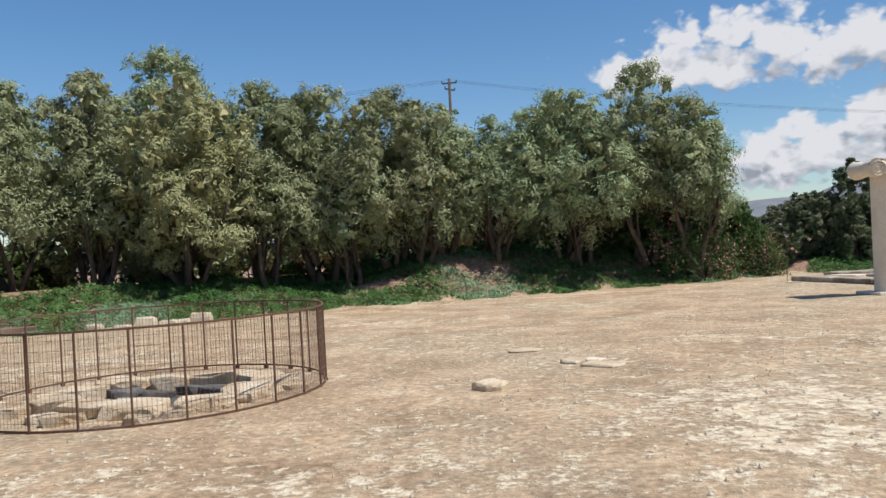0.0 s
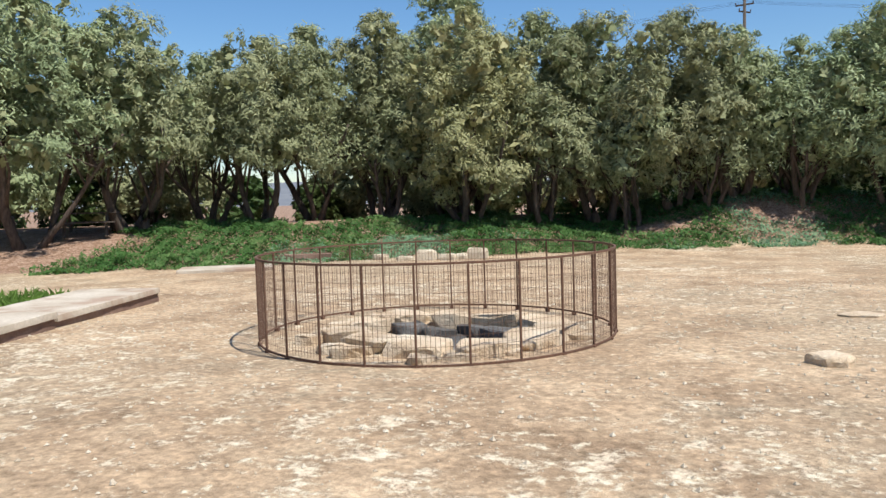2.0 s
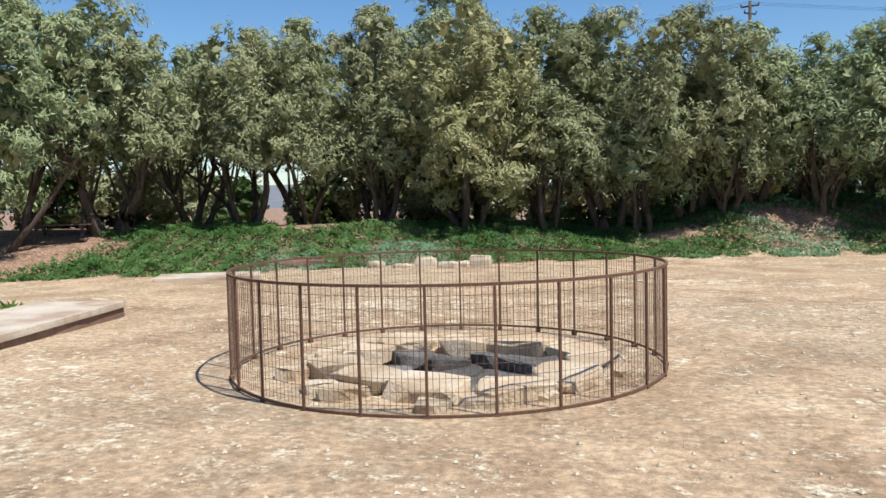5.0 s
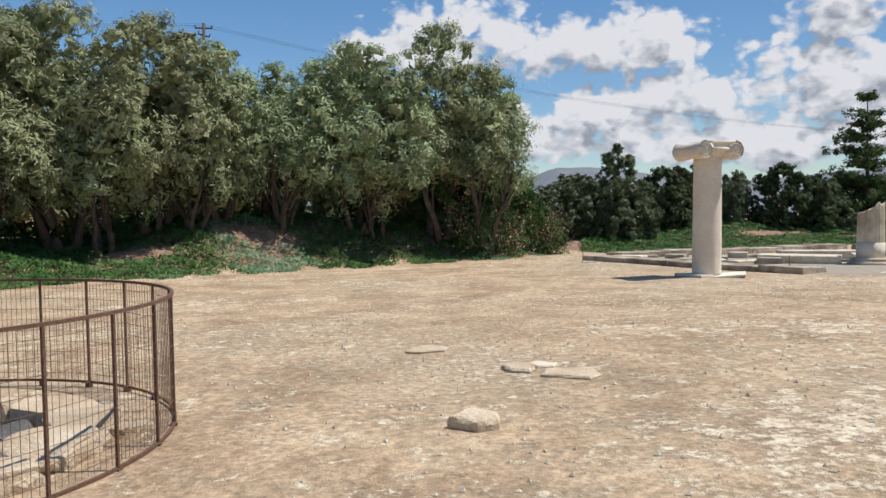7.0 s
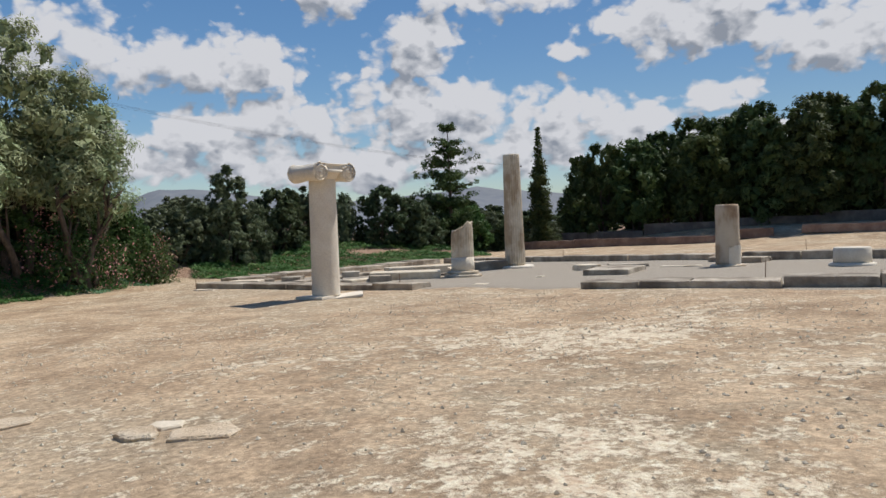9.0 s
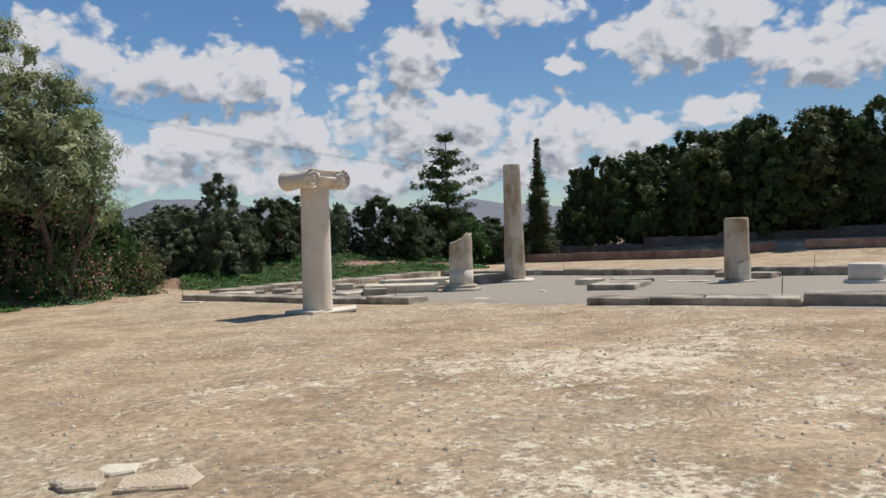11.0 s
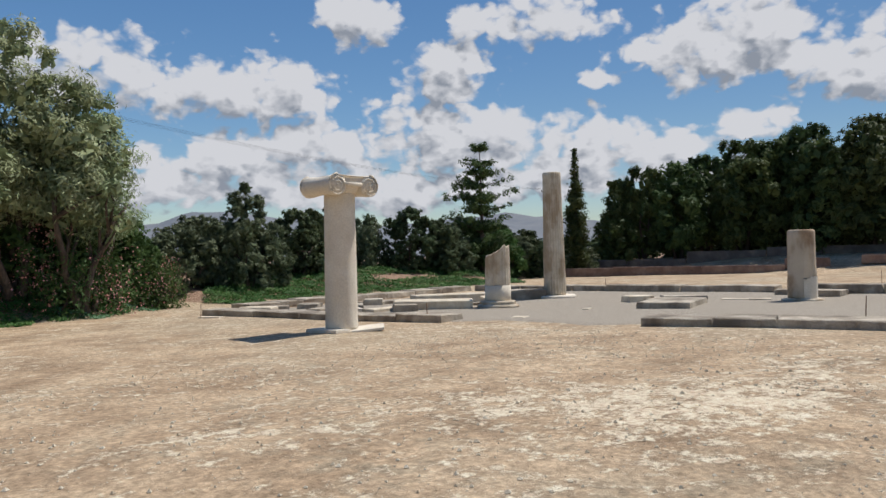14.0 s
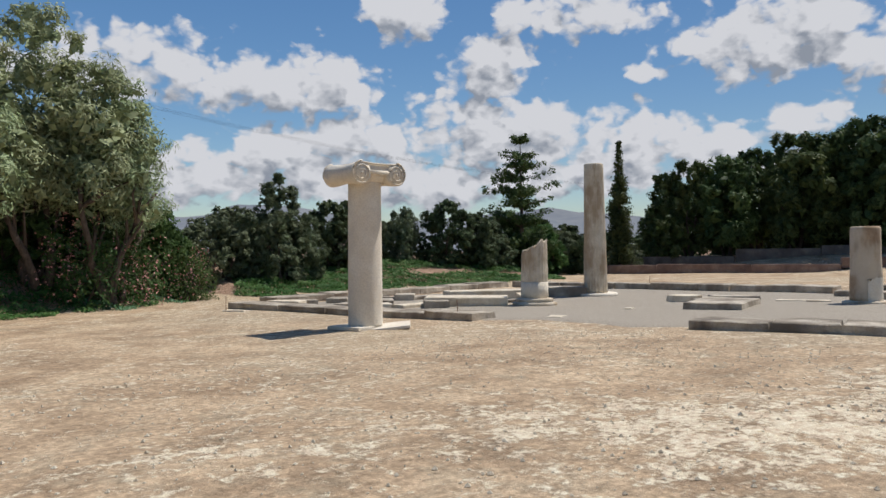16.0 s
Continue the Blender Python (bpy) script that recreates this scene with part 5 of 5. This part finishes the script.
# ---- kerb, lawn and slabs beside the path ----
kerb = thing("kerb_wall", on_ground(-8.9, 8.4), "low concrete-topped kerb wall with a reddish stained face beside the lawn", "kerb")
for i, (x0, y0, x1, y1) in enumerate([(-6.9, 4.2, -8.1, 7.4), (-8.12, 7.43, -8.62, 8.75), (-8.68, 8.78, -9.68, 11.72)]):
    ln = math.hypot(x1 - x0, y1 - y0)
    a = math.atan2(y1 - y0, x1 - x0)
    off = Vector((-math.sin(a), math.cos(a))) * 0.7
    cx, cy = (x0 + x1) / 2 + off.x, (y0 + y1) / 2 + off.y
    b = part("kerb_slab", slab_bm(rnd, ln - 0.02, 1.40, 0.09, rough=0.015), CONCRETE, kerb, "pale concrete capping slab")
    b.matrix_basis = Matrix.Translation((cx + 8.9, cy - 8.4, g(cx, cy) - g(-8.9, 8.4) + 0.13)) @ Matrix.Rotation(a, 4, "Z")
    b = part("kerb_face", slab_bm(rnd, ln - 0.02, 1.32, 0.22, rough=0.02), RED_WALL, kerb, "reddish earth-stained kerb face")
    b.matrix_basis = Matrix.Translation((cx + 8.9, cy - 8.4, g(cx, cy) - g(-8.9, 8.4) - 0.08)) @ Matrix.Rotation(a, 4, "Z")
ob = part("concrete_slab", slab_bm(rnd, 2.4, 1.3, 0.1, rough=0.015), CONCRETE, None)
ob.matrix_basis = on_ground(-13.0, 17.7) @ Matrix.Rotation(radians(35), 4, "Z")
tagged(ob, "flat pale concrete slab at the edge of the creepers", "slab")
ob = part("low_brick_kerb", slab_bm(rnd, 1.5, 0.35, 0.16, rough=0.02), RED_WALL, None)
ob.matrix_basis = on_ground(-12.6, 20.9) @ Matrix.Rotation(radians(25), 4, "Z")
tagged(ob, "low reddish kerb at the edge of the creepers", "kerb")

rng = np.random.default_rng(17)
n = 26000
lx, ly = rng.uniform(-24, -7, n), rng.uniform(-2, 12.2, n)
edge = np.interp(ly, [0, 3.6, 8.9, 11.3], [-6.9, -8.1, -10.05, -10.9])
keep = (lx < edge) & (ly < 11.3 + 0.05 * (lx + 12) + 0.2 * np.sin(lx * 3)) & (lx > edge - 9)
lx, ly = lx[keep], ly[keep]
lawn = leaf_mesh("lawn", np.stack((lx, ly, gz(lx, ly) + 0.07 + 0.1 * rng.random(len(lx))), 1), np.tile((0.3, -0.6, 0.3), (len(lx), 1)), 0.24, 0.05, GRASS, None, rng, -2.0)
tagged(lawn, "rough green grass behind the kerb wall", "grass", kind="stuff")

# ---- poles and wires ----
def utility_pole(x, y, top, arms, label):
    ob = thing("utility_pole", on_ground(x, y), label, "utility pole", "power line")
    h = top - g(x, y)
    bm = bmesh.new()
    tube(bm, [(0, 0, -0.3), (0, 0, h * 0.5), (0, 0, h + 0.25)], [0.16, 0.14, 0.10], 10)
    part("mast", bm, POLE_WOOD, ob, shaded=True)
    for z, w, turn in arms:
        bm = bmesh.new()
        box(bm, -w / 2, w / 2, -0.05, 0.05, -0.05, 0.05, 0.008)
        for k in (-0.48, 0.0, 0.48):
            tube(bm, [(k * w, 0, 0.05), (k * w, 0, 0.14), (k * w, 0, 0.22)], [0.03, 0.05, 0.03], 7)
        c = part("crossarm", bm, POLE_WOOD, ob)
        c.matrix_basis = Matrix.Translation((0, 0, h + z)) @ Euler((0, radians(12 if w < 1.2 else -4), radians(turn))).to_matrix().to_4x4()
    return ob


utility_pole(-0.6, 60.0, 15.0, [(-0.1, 1.2, 5), (-0.6, 0.8, 5)], "dark wooden utility pole with short crossarms behind the grove")
utility_pole(70.8, 58.4, 8.9, [(-0.1, 1.6, -30), (-0.8, 1.2, -30)], "dark utility pole with crossarms far off")
for off in (-0.45, 0.0, 0.45):
    bm = bmesh.new()
    a, b = Vector((-0.6 + off * 0.2, 60.0 + off, 15.1)), Vector((70.8, 58.4 + off, 9.0))
    pts = [a.lerp(b, k / 40) - Vector((0, 0, 1.6 * 4 * (k / 40) * (1 - k / 40))) for k in range(41)]
    tube(bm, pts, [0.007] * 41, 4)
    tagged(part("overhead_wire", bm, CABLE, None), "thin black overhead wire strung between utility poles", "wire", "overhead wires")
    bm = bmesh.new()
    c = Vector((-80.0, 66.0 + off, 15.0))
    pts = [a.lerp(c, k / 40) - Vector((0, 0, 1.2 * 4 * (k / 40) * (1 - k / 40))) for k in range(41)]
    tube(bm, pts, [0.007] * 41, 4)
    tagged(part("overhead_wire", bm, CABLE, None), "thin black overhead wire strung between utility poles", "wire", "overhead wires")

# ---- hills ----
RIDGE_A = [-75, -40, -10, 12, 18, 22, 24.5, 27, 29, 31.5, 35, 38.5, 43, 47, 50.3, 54, 60, 75, 110, 150]
RIDGE_E = [1.5, 1.8, 1.6, 1.8, 2.6, 2.7, 2.9, 3.7, 3.7, 3.5, 3.0, 2.3, 2.7, 3.0, 3.3, 2.9, 2.2, 1.8, 1.6, 1.4]
hv, hf = [], []
NA = 300
for i in range(NA + 1):
    a = -75 + 225 * i / NA
    e = np.interp(a, RIDGE_A, RIDGE_E) + 0.16 * noise.fractal(Vector((a * 0.35, 2, 0)), 1.0, 2.0, 4)
    for k in range(9):
        f = k / 8
        dist = 1500 + 900 * f
        h = math.tan(radians(e)) * 2400 * f ** 1.3 * (1 + (0.12 * noise.fractal(Vector((a * 0.5, f * 6, 3)), 1.0, 2.0, 4) if k < 8 else 0))
        hv.append((dist * math.sin(radians(a)), dist * math.cos(radians(a)), h - 3))
for i in range(NA):
    for k in range(8):
        a = i * 9 + k
        hf.append((a, a + 9, a + 10, a + 1))
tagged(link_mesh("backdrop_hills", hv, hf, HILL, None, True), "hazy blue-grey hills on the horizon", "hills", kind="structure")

# ---- grit and pebbles on the open ground ----
rng = np.random.default_rng(23)
n = 15000
d = np.abs(rng.normal(0, 1, n)) * 7
qx, qy = rng.uniform(-10, 13, n), rng.uniform(2.5, 17, n)
ok = (np.hypot(qx - WELL[0], qy - WELL[1]) > 2.45)
qx, qy = qx[ok], qy[ok]
size = 0.006 + 0.02 * rng.random(len(qx)) ** 4
octa = np.array([(1, 0, 0), (0, 1, 0), (-1, 0, 0), (0, -1, 0), (0, 0, 0.8), (0, 0, -0.5)])
fo = np.array([(0, 1, 4), (1, 2, 4), (2, 3, 4), (3, 0, 4), (1, 0, 5), (2, 1, 5), (3, 2, 5), (0, 3, 5)])
sc = rng.uniform(0.6, 1.4, (len(qx), 6, 3)) * size[:, None, None]
pv = octa[None] * sc + np.stack((qx, qy, gz(qx, qy) + size * 0.2), 1)[:, None, :]
pf = fo[None] + 6 * np.arange(len(qx))[:, None, None]
peb = link_mesh("pebbles", pv.reshape(-1, 3).tolist(), pf.reshape(-1, 3).tolist(), LIMESTONE)
tagged(peb, "small pale stones scattered on the earth", "pebbles", kind="stuff")
